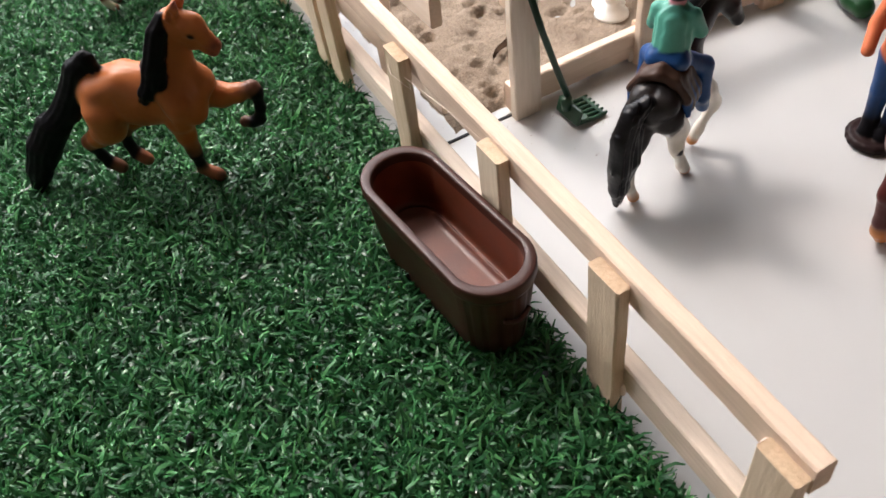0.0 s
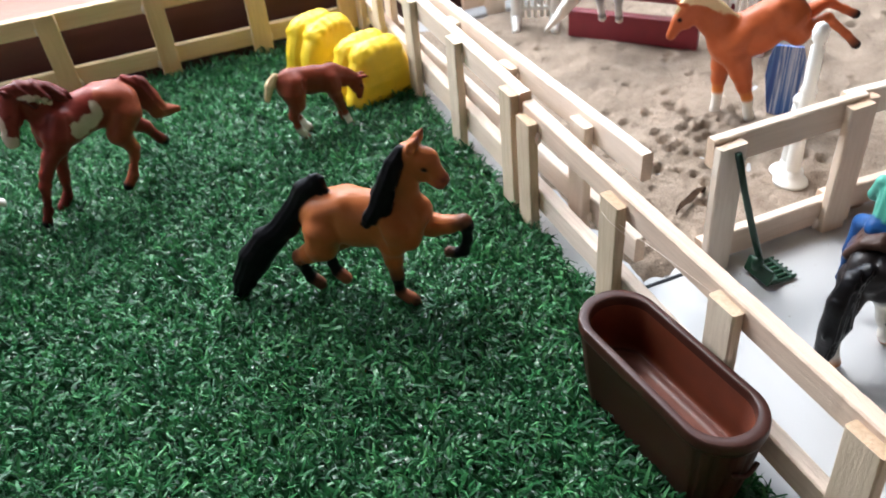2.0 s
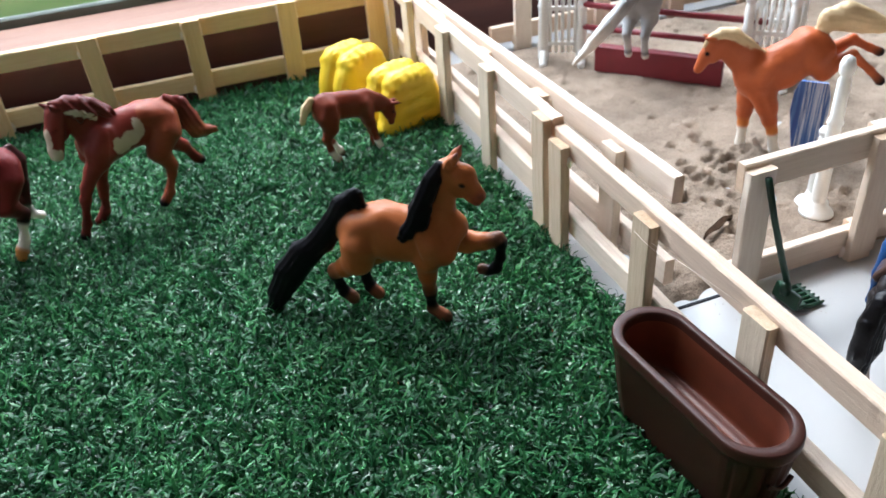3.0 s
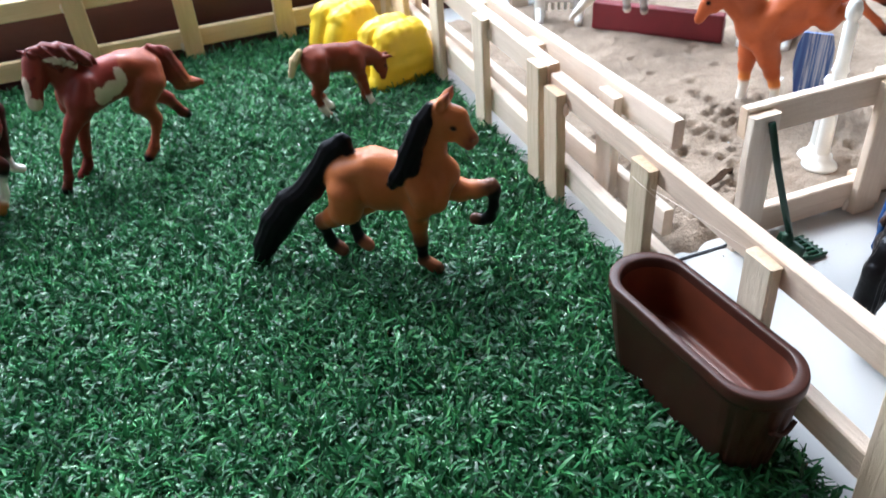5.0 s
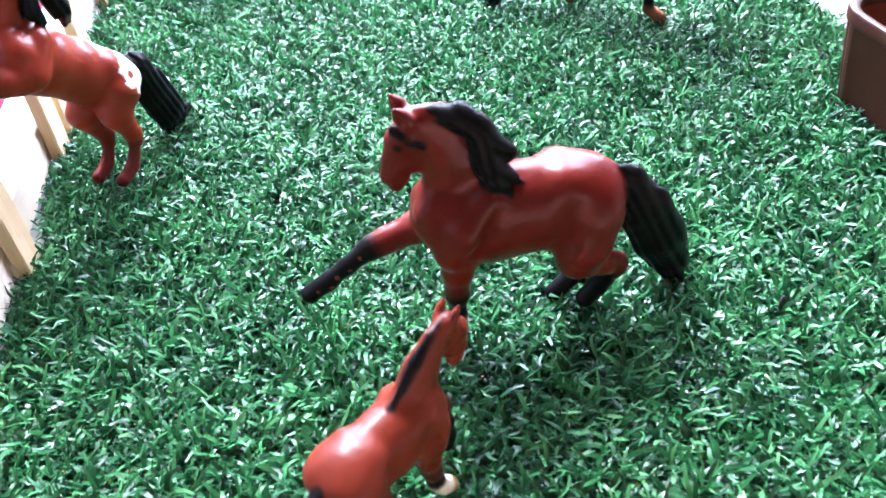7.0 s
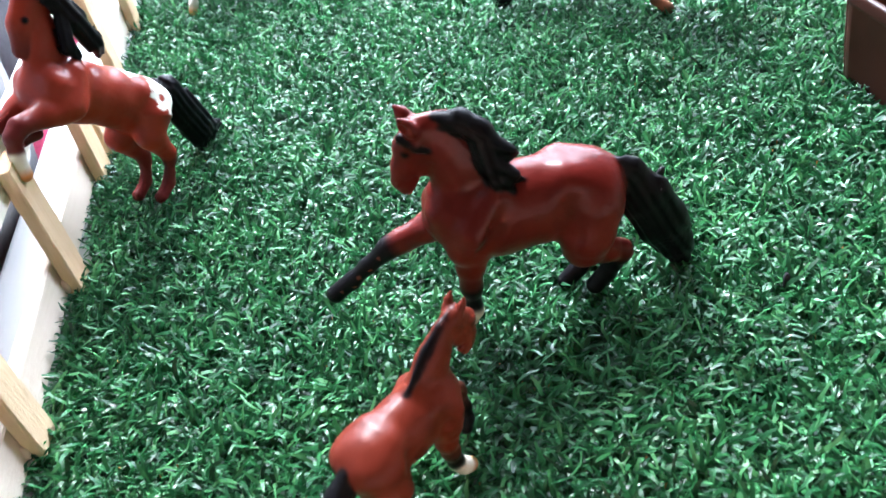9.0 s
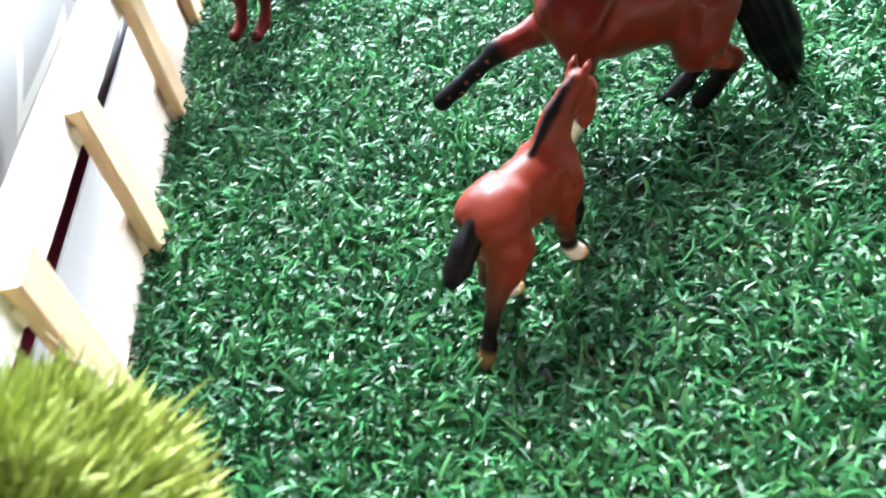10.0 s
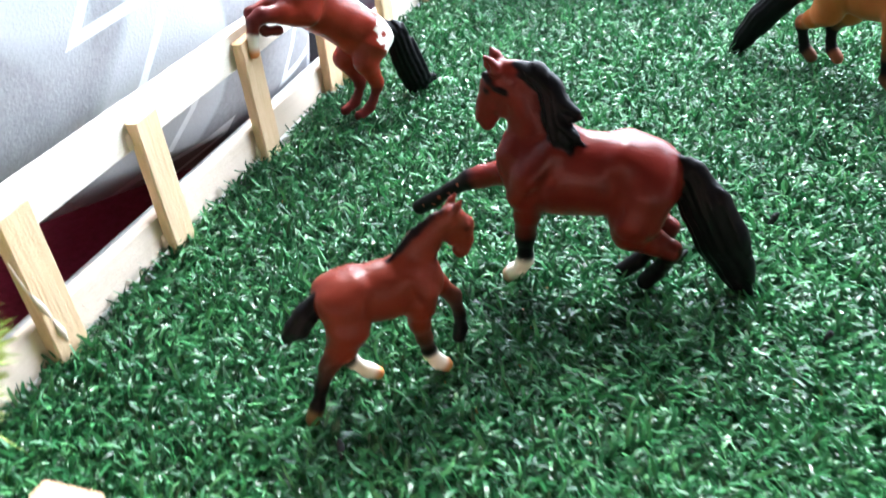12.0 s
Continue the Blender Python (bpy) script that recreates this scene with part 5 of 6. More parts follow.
pal += rods([(28.4, 0.6, 53, 1.5), (24, 1.4, 55.2, 2.4), (18.6, 1.6, 54.6, 2.8), (11.5, 1.6, 49.6, 1.9), (6, 1.2, 46, 0.8)], FLAX, 0.9, 0.6, 0.3) + rods([(29, 0.6, 52.6, 1.2), (31.2, 0.8, 49.4, 0.7)], FLAX, k=0.4) + pair([(29.6, 2.4, 46.4, 0.8)], K, k=0.3)
horse("orange palomino toy horse landing on the sand, flaxen mane and tail", (119, 55, 0), 155, pal, (), M_PAINT, 0.65)

# grey over the red jump
GR = (0.30, 0.30, 0.305)
GL = (0.52, 0.52, 0.51)
grey_h = rods([(-8, 0, 46, 9.4), (4, 0, 51, 9.2), (15, 0, 57, 9.4)], GR, 0.8, 3) + rods([(17, 0, 61, 7.4), (24, 0, 68, 5.6), (30, 0, 72, 4.4)], GR, 0.58, 2.5)
grey_h += rods([(32, 0, 71.5, 4), (36, 0, 66, 3.2), (39, 0, 60, 2.2)], GL, 0.72, 1.5) + pair([(31.5, 1.7, 75, 1.2), (33, 2.2, 78, 0.45)], GR, k=0.5)
grey_h += pair([(-9, 4, 43, 7.2), (-9, 5, 34, 4.4), (-16, 5, 27, 2.2), (-13, 4.6, 19, 1.7), (-12, 4.6, 16.4, 1.7), (-11, 4.6, 14.2, 2.2)], [GR, GR, GR, GL, (0.16, 0.16, 0.17), W])
grey_h += pair([(16, 4, 53, 5), (23, 4.6, 50, 3.2), (31, 4.8, 49, 2), (27, 4.8, 42, 1.6), (24, 4.8, 40, 2)], [GR, GR, GR, GL, GL])
grey_h += rods([(-16, 0, 49, 2.6), (-23, 4, 45, 4.2), (-32, 10, 37, 4.6), (-41, 16, 29, 3.6), (-50, 22, 21, 1.2)], [GR, GR, GL, W, W], 0.7, 0.8, 0.3)
grey_h += rods([(30, 0.8, 76, 1.6), (22, 1.6, 72, 2.6), (14, 1.6, 66, 1.9)], GL, 0.9, 0.6, 0.25)
horse("dapple grey toy horse jumping over a dark red fence", (117, 155, 0), 42, grey_h, (), M_PAINT, 0.75)

# black and white pinto with saddle and rider
Q = (0.020, 0.016, 0.016)
pin = rods([(-10, 0, 36, 8.6), (2, 0, 35, 8.6), (13, 0, 36, 9.4)], Q, 0.80, 3) + pair([(-6, 3.2, 41, 4.4), (-13, 3.6, 38.5, 5)], Q, k=1.6) + rods([(16, 0, 41, 8), (21, -3, 49, 6), (25, -6, 55, 4.6)], Q, 0.7, 2.5)
pin += crease([(-4, 0, 46.2, 0.8), (-12, 0, 45.6, 0.9), (-18, 0, 41, 0.9)], k=1.2) + both([(-16.5, 9.4, 34, 1.2), (-14, 10.2, 27, 1.4)], k=1.4)
pin += rods([(26, -7, 56, 4.2), (29, -10.5, 51, 3.5), (31, -13, 45.4, 2.7)], Q, 0.9, 1.5) + rods([(24.6, -4.6, 59.6, 1.2), (26, -4.4, 63.2, 0.45)], Q, k=0.5) + rods([(26, -8.2, 59.6, 1.2), (27.4, -8.8, 63.2, 0.45)], Q, k=0.5)
pin += rods([(-18, 1.0, 40.5, 2.8), (-22, 4.2, 37.6, 4.4), (-24.4, 5.8, 29, 5.0), (-24.6, 6.2, 17, 5.0), (-23.8, 6.6, 7, 4.2), (-23.2, 7.0, -1.6, 1.8)], K, 0.8, 0.8, 0.55) + rods([(-20, 3.4, 30, 3), (-21, 3.0, 18, 3), (-22, 4, 10, 1.2)], K, 0.8, 0.6, 0.4)
pin += rods([(-11, 4, 31, 6.8), (-14, 5, 21, 4.4), (-19, 5, 12, 2.2), (-19.5, 4, 3, 1.7), (-17.5, 3.0, -2.6, 2.2)], [Q, Q, Q, W, HOOF])
pin += rods([(-9, -3.6, 30, 6.4), (-3, -5.6, 21, 4.4), (-3.6, -6.6, 13, 2.6), (-2.6, -6.8, 10, 2.2), (1.0, -7.6, 3.6, 1.7), (1.6, -7.9, 1.0, 2.1), (2.8, -8.4, -1.2, 1.9), (4.0, -8.6, -3, 2.3)], [Q, W, W, W, W, W, W, HOOF])
pin += rods([(14, 4, 30, 5), (18, 5, 21, 3.2), (22, 5, 13, 2), (17, 5, 7, 1.6), (15, 5, 5, 2)], [Q, Q, W, W, HOOF])
pin += rods([(15, -5, 30, 5), (20.5, -9, 22, 3.4), (24.5, -11.2, 14, 2.5), (24.6, -11, 12, 2.2), (21, -8.4, 5, 1.6), (20.4, -8.0, 3, 2.0), (19.6, -7.2, 0.6, 1.8), (19.0, -6.6, -1.6, 2.2)], [Q, W, W, W, W, W, W, HOOF])
pin += rods([(25, -5, 60, 1.8), (18, -1, 57, 3), (11, 1, 50, 2.2)], K, 0.9, 0.6, 0.25)
horse("saddled black and white pinto toy horse on the table", (63, -80, -0.6), 32, pin, [((-7, -9, 24), (4.2, 4, 9), W), ((-5.5, -10, 11.5), (1.6, 2.2, 2.4), Q), ((14, 8, 40), (5, 4, 6), W)], M_SHINY, 0.6, 0.87)


def toy(name, label, category, at, turn, prims, material=None, h=0.7, size=1.0):
    ob = tagged(new(name, moulded(name, prims, material or M_PAINT, h)), label, category)
    ob.matrix_basis = pose(at[0] * MM, at[1] * MM, at[2] * MM, 0, 0, turn) @ Matrix.Scale(size, 4)
    return ob


JEANS = (0.009, 0.058, 0.19)
LEATHER = (0.055, 0.028, 0.020)
sad = []
for s in (-8, -4.5, -1, 2.5):
    sad += rods([(s, -9.8, 32, 1.3), (s, -9.0, 37, 1.5), (s, -5, 43.8, 1.7), (s, 0, 46.2, 1.7), (s, 5, 43.8, 1.7), (s, 9.0, 37, 1.5), (s, 10.2, 27, 1.4)], JEANS, 1, 1.6)
for s in (-6.5, -3, 0.5):
    sad += rods([(s, -10.2, 35, 1.4), (s, -5.6, 45, 1.9), (s, 0, 47.6, 2.0), (s, 5.6, 45, 1.9), (s, 10.2, 35, 1.4)], LEATHER, 1, 1.6)
sad += rods([(-9.6, -9.4, 39, 1.7), (-10.6, -5.0, 45.6, 1.9), (-11.2, 0, 47.6, 2.0), (-10.6, 5.0, 45.6, 1.9), (-9.6, 9.4, 39, 1.7)], LEATHER, 1, 1.2, 0.15) + rods([(-8.6, -4.6, 46.4, 1.7), (-9.4, 0, 49, 1.8), (-8.6, 4.6, 46.4, 1.7)], LEATHER, 1, 1.2)
toy("toy_saddle", "dark brown toy saddle with blue saddle pad on the pinto horse", "toy saddle", (63, -80, -0.6), 32, sad, size=0.87)
TEAL = (0.085, 0.34, 0.26)
rid = rods([(-4, -3.4, 50.4, 4.4), (-4, 3.4, 50.4, 4.4)], JEANS, 1, 2) + rods([(-1, 0, 50, 5.4), (-0.5, 0, 57, 5.4), (0.5, 0, 64, 5.8)], TEAL, 1.12, 2, 0.30)
rid += pair([(0.5, 6.0, 66, 2.6), (3.5, 8.0, 58.5, 2.3), (9, 6.4, 54.5, 2.0), (11.5, 5.2, 53.6, 2.0)], [TEAL, TEAL, TEAL, (0.66, 0.25, 0.13)], k=0.8)
rid += pair([(0, 3.8, 48.5, 3.8), (8, 9.8, 42.5, 3.3), (6, 11, 31, 2.7), (8.5, 11, 25, 2.6)], JEANS, k=1.2)
rid += rods([(1, 0, 70, 2.6), (1.5, 0, 73.5, 4.6)], SKIN, 1, 1) + rods([(0.8, 0, 77, 6.4), (2, 0, 77, 6.2)], K, 1, 0.5)
toy("toy_rider", "toy rider figure in teal shirt, blue jeans and black helmet", "toy figure", (63, -80, -0.6), 32, rid, M_GLOSS, size=0.84)

stand = []
for k in range(18):
    stand += rods([(0, 0, -3.4, 1.5), (7.4 * cos_(k, 18), 7.4 * sin_(k, 18), -3.4, 1.5), (7.4 * cos_(k + 1, 18), 7.4 * sin_(k + 1, 18), -3.4, 1.5)], (0.022, 0.012, 0.012), 1, 0.6)
stand += pair([(2, 2.5, -1, 2.6), (0, 2.8, 3, 2.4), (0, 3, 14, 2.8), (0, 3, 27, 3.6)], [K, K, JEANS, JEANS], k=0.8)
stand += rods([(0, 0, 29, 5), (0, 0, 38, 5.4), (0, 0, 47, 5.6)], (0.62, 0.16, 0.07), 1.2, 2) + pair([(0, 7, 46, 2.5), (3, 9, 37, 2.2), (8, 8, 31, 2)], (0.62, 0.16, 0.07), k=0.8)
stand += rods([(0, 0, 52, 3), (0, 0, 58, 5)], SKIN, 1, 1)
toy("toy_groom", "standing toy figure in orange shirt and jeans on a black base", "toy figure", (128.5, -107, 0), 200, stand)

# dark brown horse beside the groom
MB = (0.085, 0.018, 0.016)
brown = rods([(-26, 0, 38, 10.2), (-12, 0, 38.5, 10), (2, 0, 41, 10.3)], MB, 0.82, 3)
brown += rods([(5, 0, 46, 8), (12, 0, 54, 6), (17, 0, 60, 4.6)], MB, 0.6, 2.5) + rods([(19, 0, 61, 4), (24, 0, 54, 3.2), (27, 0, 48, 2.4)], MB, 0.72, 1.5)
brown += pair([(17, 1.7, 64, 1.2), (18, 2.2, 68, 0.45)], MB, k=0.5)
brown += pair([(4, 4, 36, 5), (5, 4.5, 28, 3.2), (6, 4.5, 16, 2.0), (5.6, 4.5, 6, 1.6), (7.6, 4.5, -2.6, 2.2)], [MB, MB, MB, MB, HOOF])
brown += pair([(-27, 4, 35, 7.5), (-24, 5, 26, 5), (-29, 5, 17, 2.5), (-26.6, 5, 5, 2.3), (-26, 5, 1, 2.4), (-24, 5, -2.6, 2.3)], [MB, MB, MB, MB, HOOF, HOOF])
brown += rods([(-33, 0, 45, 2.4), (-36, -3, 40, 3.6), (-35, -6, 33, 1.6)], K, 0.7, 0.8, 0.25)
brown += rods([(17, 1, 64, 1.8), (11, 2.5, 60, 3), (4, 3.2, 53, 2.6)], K, 0.9, 0.6, 0.25)
horse("dark brown toy horse standing on the table beside the figures", (120, -144, 0), 0, brown, (), M_GLOSS, 0.8)

# green rounded piece at the far side of the table
toy("toy_boot", "dark green rounded plastic toy boot lying on the table", "toy boot", (176, -57, 0), 72,
    rods([(0, 0, 0, 4.2), (6, 0, 0.4, 4.6), (13, 0, 1.4, 4.4)], (0.012, 0.075, 0.022), 1.0, 2) + rods([(13, 0, 1.4, 4.6), (24, 0, 4, 4.2)], (0.012, 0.075, 0.022), 1.0, 2), M_GLOSS)


# ------------------------------------------------------------------ jumps
def wing(parent, at, turn, height, pickets, label=""):
    """A white jump wing: two turned posts on feet, with pickets between."""
    g = pose(*at, 0, 0, turn)
    for s in ((-0.011, 0.011) if pickets else (0.0,)):
        zs = [(z * height, r * (1.0 if pickets else 0.95)) for z, r in ((0, 0.0026), (0.06, 0.0032), (0.58, 0.0027), (0.60, 0.0034), (0.64, 0.0026), (0.86, 0.0026), (0.88, 0.0018), (0.90, 0.0028), (0.945, 0.0031), (0.985, 0.0023), (1.0, 0.0006))]
        part("wing_post", tube([(s, 0, z) for z, _ in zs], [r for _, r in zs], 12), M_WHITE, parent, label, g, True)
        if not pickets:
            part("foot", tube([(0, 0, 0.0004), (0, 0, 0.0014), (0, 0, 0.0028), (0, 0, 0.0042), (0, 0, 0.0070)], [0.0070, 0.0066, 0.0046, 0.0034, 0.0028], 20), M_WHITE, parent, "", g, True)
        for sgn in (1, -1) if pickets else ():
            part("foot", tube([(s, 0, 0.008), (s, sgn * 0.004, 0.005), (s, sgn * 0.009, 0.0014), (s, sgn * 0.011, 0.001)], [0.0022, 0.0022, 0.0024, 0.0018], 8), M_WHITE, parent, "", g, True)
    if pickets:
        for z in (0.010, height * 0.55):
            part("crossbar", span((-0.011, -0.001, z), (0.011, 0.001, z + 0.0025), 0.0003), M_WHITE, parent, "", g)
        for i in range(5):
            s = -0.0072 + i * 0.0036
            part("picket", tube([(s, 0, 0.006), (s, 0, height * 0.80), (s, 0, height * 0.86)], [0.0011, 0.0011, 0.0003], 6), M_WHITE, parent, "", g, True)


def jump_turn(a, b):
    return np.degrees(np.arctan2(b[1] - a[1], b[0] - a[0]))


SZ = -0.0028
red = thing("jump", "dark red toy jump with plank, poles and white wings on sand", "toy jump", group="toy jumps")
a, b = (0.0990, 0.1740), (0.1460, 0.1210)
ang = jump_turn(a, b)
L = np.hypot(b[0] - a[0], b[1] - a[1])
part("plank", box((L, 0.006, 0.0150), 0.0008, 2), M_RED, red, "", pose((a[0] + b[0]) / 2, (a[1] + b[1]) / 2, SZ + 0.0085, 0, 0, ang))
for off, z in ((0.010, 0.0215), (0.010, 0.0345), (0.022, 0.0300)):
    n_ = Vector((-np.sin(radians(ang)), np.cos(radians(ang)), 0)) * off
    d_ = Vector((np.cos(radians(ang)), np.sin(radians(ang)), 0))
    p0, p1 = Vector((*a, SZ + z)) + n_ - d_ * 0.012, Vector((*b, SZ + z)) + n_ + d_ * 0.016
    part("pole", tube([p0, (p0 + p1) / 2, p1], 0.0017, 10), M_RED, red, "", smooth=True)
wing(red, (0.0890, 0.1960, SZ), -28, 0.056, True)
wing(red, (0.1660, 0.1130, SZ), -42, 0.050, True)

blue = thing("jump", "blue and white board jump between white posts on sand", "toy jump", group="toy jumps")
ang = 59.7
bm = bmesh.new()
prof = [(0.0, -0.0045, 0.0045), (0.008, -0.0064, 0.0062), (0.018, -0.0082, 0.0080), (0.026, -0.0078, 0.0076), (0.032, -0.0060, 0.0058)]
rows_ = [[bm.verts.new((x, y, zz)) for y, zz in ((lo, 0.0012), (hi, 0.0012), (hi, -0.0012), (lo, -0.0012))] for x, lo, hi in prof]
for r0, r1 in zip(rows_, rows_[1:]):
    for k in range(4):
        bm.faces.new((r0[k], r0[(k + 1) % 4], r1[(k + 1) % 4], r1[k]))
bm.faces.new(rows_[0])
bm.faces.new(rows_[-1])
bmesh.ops.recalc_face_normals(bm, faces=bm.faces)
part("board", bm, M_BLUE, blue, "streaky blue and white board", pose(0.1370, 0.0475, SZ - 0.0006, 0, 0, 44) @ pose(0, 0, 0, 0, -82, 0))
wing(blue, (0.1040, 0.0000, SZ), 40, 0.0685, False)
wing(blue, (0.1072, 0.0062, SZ), 40, 0.036, False)
wing(blue, (0.1790, 0.1230, SZ), -42, 0.052, True)

# ------------------------------------------------------------------ fork leaning on the fence
fork = thing("stable_fork", "dark green plastic stable fork leaning on the sand fence", "fork")
part("handle", tube([(0.0460, -0.0322, 0.0455), (0.0494, -0.0345, 0.030), (0.0535, -0.0370, 0.014), (0.0569, -0.0390, 0.002)], 0.0012, 8), M_FORK, fork, smooth=True)
hd = pose(0.0619, -0.0408, -0.0028, 4, 0, 92)
part("socket", tube([(0.0016, 0.0074, 0.0062), (0.0010, 0.0062, 0.0020)], [0.0018, 0.0024], 10), M_FORK, fork, "", hd, True)
part("back_plate", box((0.0124, 0.0016, 0.0060), 0.0006, 2), M_FORK, fork, "", hd @ pose(0, 0.0064, 0.0014, 14, 0, 0))
part("crossbar", span((-0.0062, 0.0020, -0.0016), (0.0062, 0.0060, 0.0004), 0.0005), M_FORK, fork, "", hd)
part("crossbar", span((-0.0062, -0.0046, -0.0018), (0.0062, -0.0032, 0.0000), 0.0004), M_FORK, fork, "", hd)
for i in range(6):
    w_ = -0.0057 + 0.00228 * i
    part("tine", tube([(w_, 0.0040, -0.0004), (w_, 0.0005, -0.0012), (w_, -0.0045, -0.0010), (w_, -0.0058, -0.0004)], [0.0009, 0.0009, 0.0008, 0.0004], 6), M_FORK, fork, "", hd, True)


# dry leaf on the sand
bm = bmesh.new()
spine = []
for k in range(9):
    u = k / 8
    w_ = 0.0015 * np.sin(np.pi * min(1, u * 1.08)) ** 0.8
    zz = 0.0012 * np.sin(u * 3.0) + 0.0006 * np.sin(u * 11)
    spine.append([bm.verts.new((u * 0.022 - 0.011, -w_, zz + 0.0010)), bm.verts.new((u * 0.022 - 0.011, 0, zz)), bm.verts.new((u * 0.022 - 0.011, w_ * 0.9, zz + 0.0013))])
for r0, r1 in zip(spine, spine[1:]):
    for k in range(2):
        bm.faces.new((r0[k], r1[k], r1[k + 1], r0[k + 1]))
bmesh.ops.remove_doubles(bm, verts=bm.verts, dist=0.00004)
bmesh.ops.solidify(bm, geom=bm.faces[:], thickness=0.0003)
leaf = tagged(new("leaf", mesh_of("leaf", bm, M_LEAF, True)), "small curled dry brown leaf lying on the sand", "leaf")
leaf.matrix_basis = pose(0.0605, 0.0060, -0.0010, 0, 0, 24)


# ------------------------------------------------------------------ moss bush in the corner
def bush(at, radius, count, seed):
    rs = np.random.RandomState(seed)
    d = rs.normal(size=(count, 3))
    d[:, 2] = np.abs(d[:, 2]) * 0.9 - 0.15
    d /= np.linalg.norm(d, axis=1)[:, None]
    lump = np.array([1 + 0.16 * noise.noise(Vector(v) * 2.3) + 0.07 * noise.noise(Vector(v) * 6) for v in d])
    root = d * (radius * lump * rs.uniform(0.78, 0.94, count))[:, None]
    tip = d * (radius * lump * rs.uniform(0.96, 1.08, count))[:, None] + rs.normal(0, 0.0019, (count, 3))
    side = np.cross(d, rs.normal(size=(count, 3)))
    side /= np.linalg.norm(side, axis=1)[:, None]
    co = np.stack([root - side * 0.0003, root + side * 0.0003, (root + tip) / 2 + side * 0.0004, tip, (root + tip) / 2 - side * 0.0004], 1).reshape(-1, 3)
    b = np.arange(count)[:, None] * 5
    me = bpy.data.meshes.new("crown")
    me.from_pydata(co.tolist(), [], (b + [0, 1, 2, 3, 4]).tolist())
    me.materials.append(M_BUSH)
    t = thing("toy_bush", "fuzzy lime green moss bush in the fence corner", "bush", at)
    part("crown", me, None, t)
    core = bmesh.new()
    bmesh.ops.create_icosphere(core, subdivisions=3, radius=radius * 0.84)
    for vert in core.verts:
        vert.co.z = max(vert.co.z, -at[2] + TOP)
        vert.co *= 1 + 0.15 * noise.noise(vert.co * 60)
    part("core", core, M_BUSH, t, smooth=True)
    part("stem", tube([(0.002, 0.002, TOP - at[2]), (0, 0, -0.010)], [0.0036, 0.0026], 8), M_STICK, t, smooth=True)


bush((-0.2670, -0.2510, 0.036), 0.0295, 34000, 5)

# sand grains strewn over the table
rng = random.Random(21)
bm = bmesh.new()
for _ in range(48):
    gx_, gy_ = (rng.uniform(0.008, 0.10), -0.030 - abs(rng.gauss(0, 0.020))) if rng.random() < 0.7 else (rng.uniform(0.003, 0.017), rng.uniform(-0.02, 0.2))
    r_ = rng.uniform(0.00012, 0.00028)
    v4 = [bm.verts.new((gx_ + r_ * dx + rng.uniform(-1, 1) * r_ * 0.3, gy_ + r_ * dy, TOP + 0.0001 + r_ * dz)) for dx, dy, dz in ((1, 0, 0), (-0.5, 0.87, 0), (-0.5, -0.87, 0), (0, 0, 1.3))]
    for f3 in ((0, 1, 3), (1, 2, 3), (2, 0, 3), (2, 1, 0)):
        bm.faces.new([v4[k] for k in f3])
tagged(new("sand_grains", mesh_of("sand_grains", bm, M_SAND)), "loose sand grains strewn over the white table", "sand", kind="stuff")

# dark scraps of plastic and orange paint flecks caught between the blades
def flake(r, seed):
    bm = blob(r, seed, (0.5, 1.0, 2.1))
    for vert in bm.verts:
        vert.co.x += 0.25 * vert.co.z
    return bm


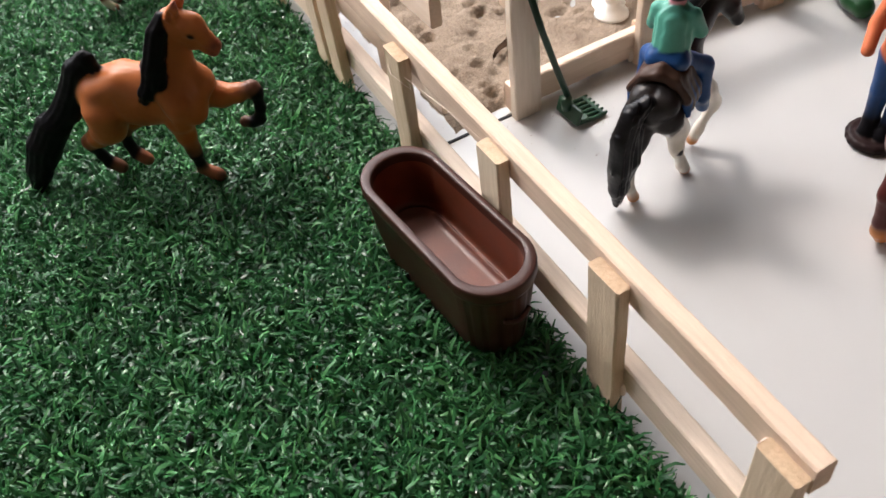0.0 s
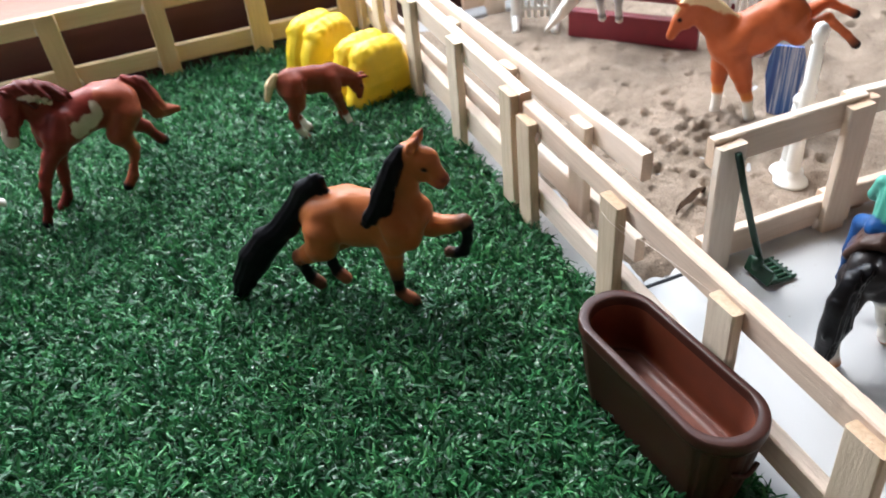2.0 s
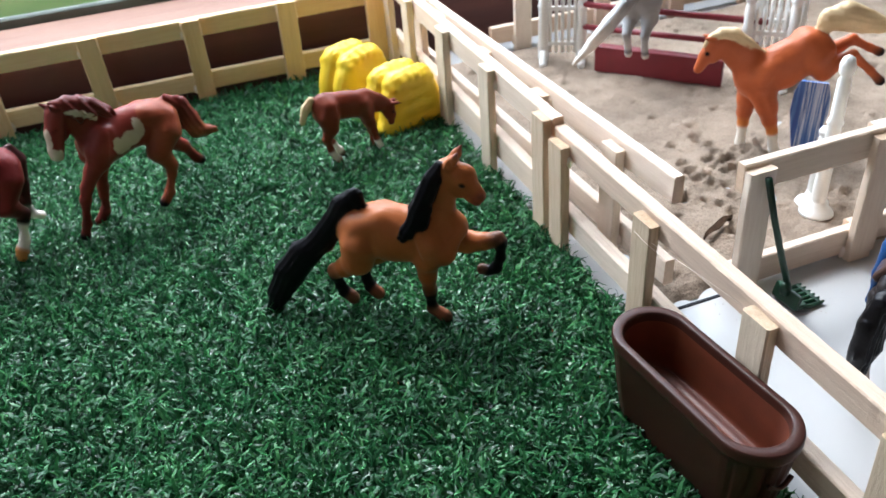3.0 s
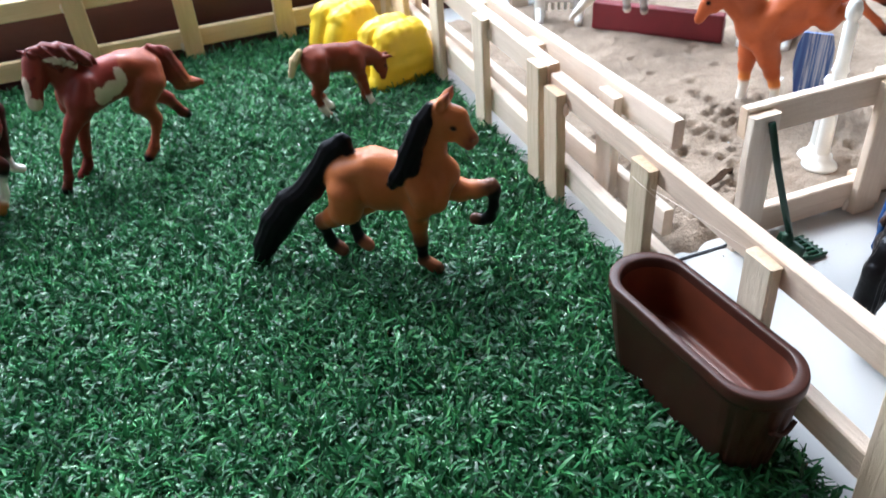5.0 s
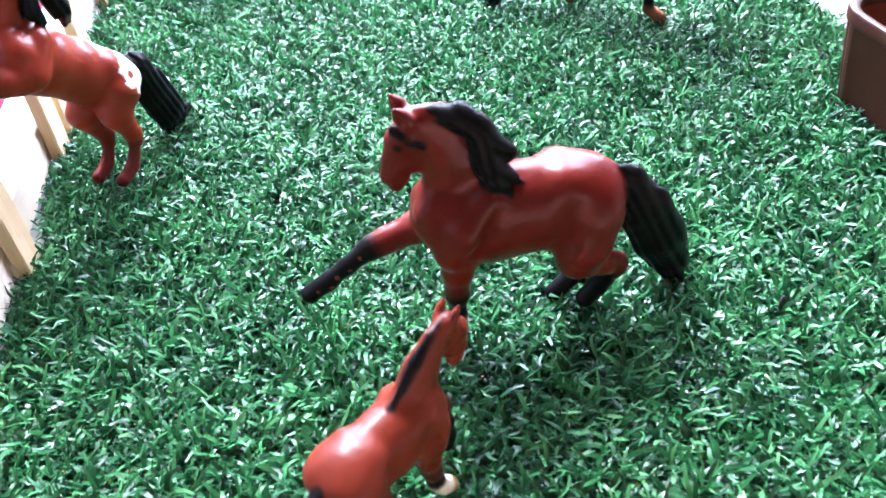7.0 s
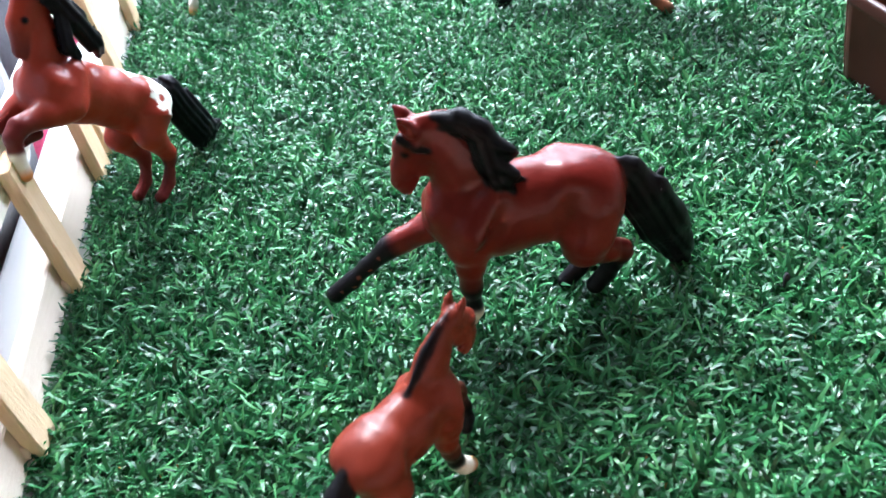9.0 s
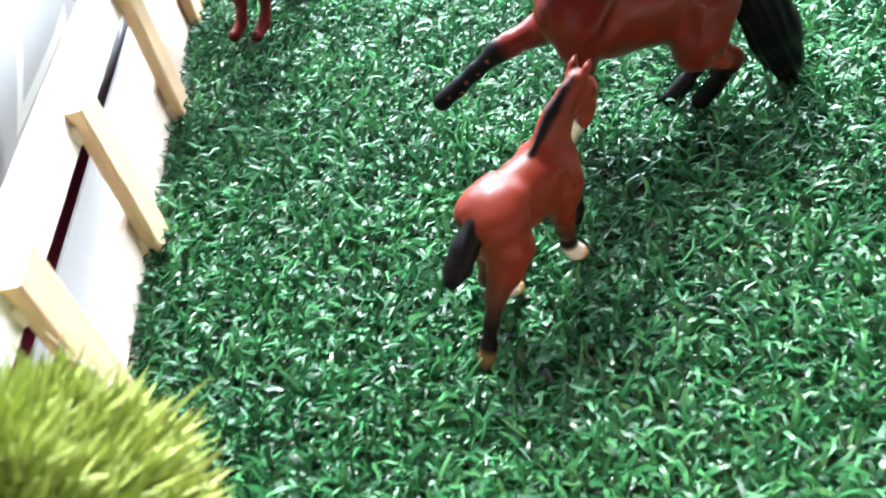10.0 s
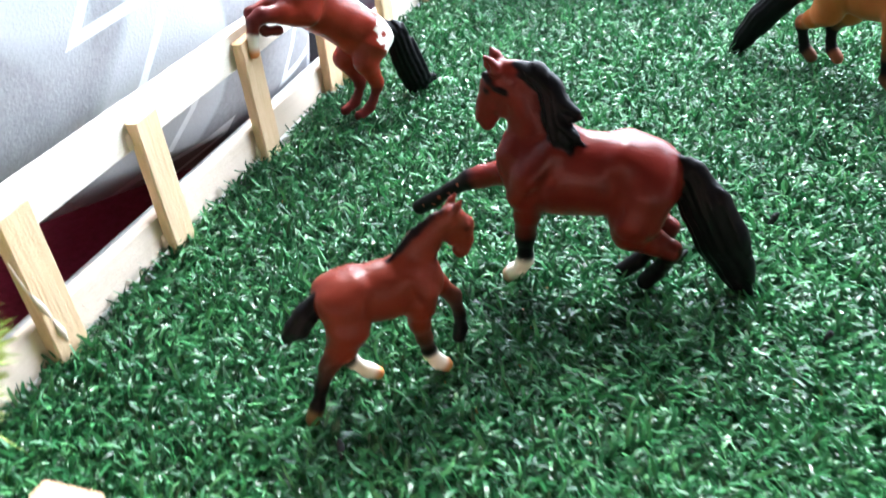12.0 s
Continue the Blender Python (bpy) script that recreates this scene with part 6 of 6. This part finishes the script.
for fx, fy, fz, fr in ((-0.1865, -0.2065, 0.001, 0.0011), (-0.0125, -0.1275, 0.0, 0.0013), (-0.1000, -0.0950, 0.0010, 0.0011), (-0.0870, -0.1450, 0.0010, 0.0010), (-0.1110, -0.1240, 0.0012, 0.0014), (-0.1230, -0.1190, 0.0012, 0.0014)):
    scrap = tagged(new("plastic_scrap", mesh_of("plastic_scrap", flake(fr, fx * 900), M_BLACK, True)), "tiny black plastic scrap caught between grass blades", "scrap", "dark scraps")
    scrap.matrix_basis = pose(fx, fy, fz, 20, 10, fx * 3000)
rng = random.Random(33)
bm = bmesh.new()
for _ in range(260):
    fx, fy, r_ = rng.uniform(GX0, GX1), rng.uniform(GY0, 0.0), rng.uniform(0.00016, 0.00036)
    v4 = [bm.verts.new((fx + r_ * dx, fy + r_ * dy, rng.uniform(-0.0018, 0.0006) + r_ * dz)) for dx, dy, dz in ((1, 0, 0), (-0.5, 0.87, 0.3), (-0.5, -0.87, 0), (0, 0, 0.8))]
    for f3 in ((0, 1, 3), (1, 2, 3), (2, 0, 3), (2, 1, 0)):
        bm.faces.new([v4[k] for k in f3])
tagged(new("paint_flecks", mesh_of("paint_flecks", bm, M_FLECK)), "tiny orange flecks strewn in the artificial grass", "flecks", kind="stuff")

# stray strands of hot glue
glue = tube([(-0.2705, -0.1990, 0.0330), (-0.2708, -0.1975, 0.0240), (-0.2702, -0.1958, 0.0170), (-0.2706, -0.1945, 0.0125), (-0.2700, -0.1938, 0.0080), (-0.2702, -0.1930, 0.0040)],
            [0.00012, 0.00035, 0.0009, 0.0005, 0.0011, 0.0003], 7)
tagged(new("glue_strand", mesh_of("glue_strand", glue, M_GLUE, True)), "lumpy pale string of hot glue beside a fence post", "glue strand")
for pts in ([(-0.0035, -0.0300, 0.038), (-0.006, -0.0380, 0.0405), (-0.003, -0.0440, 0.0370), (-0.001, -0.0390, 0.0350), (-0.0025, -0.0340, 0.0375), (-0.0005, -0.0620, 0.040), (0.0, -0.0850, 0.0425)],
            [(-0.2700, -0.1950, 0.026), (-0.2720, -0.1890, 0.019), (-0.2700, -0.1850, 0.010), (-0.2690, -0.1830, 0.004)]):
    tagged(new("glue_strand", mesh_of("glue_strand", tube(pts, 0.00008, 5), M_GLUE, True)), "thin pale strand of hot glue on the fence", "glue strand")
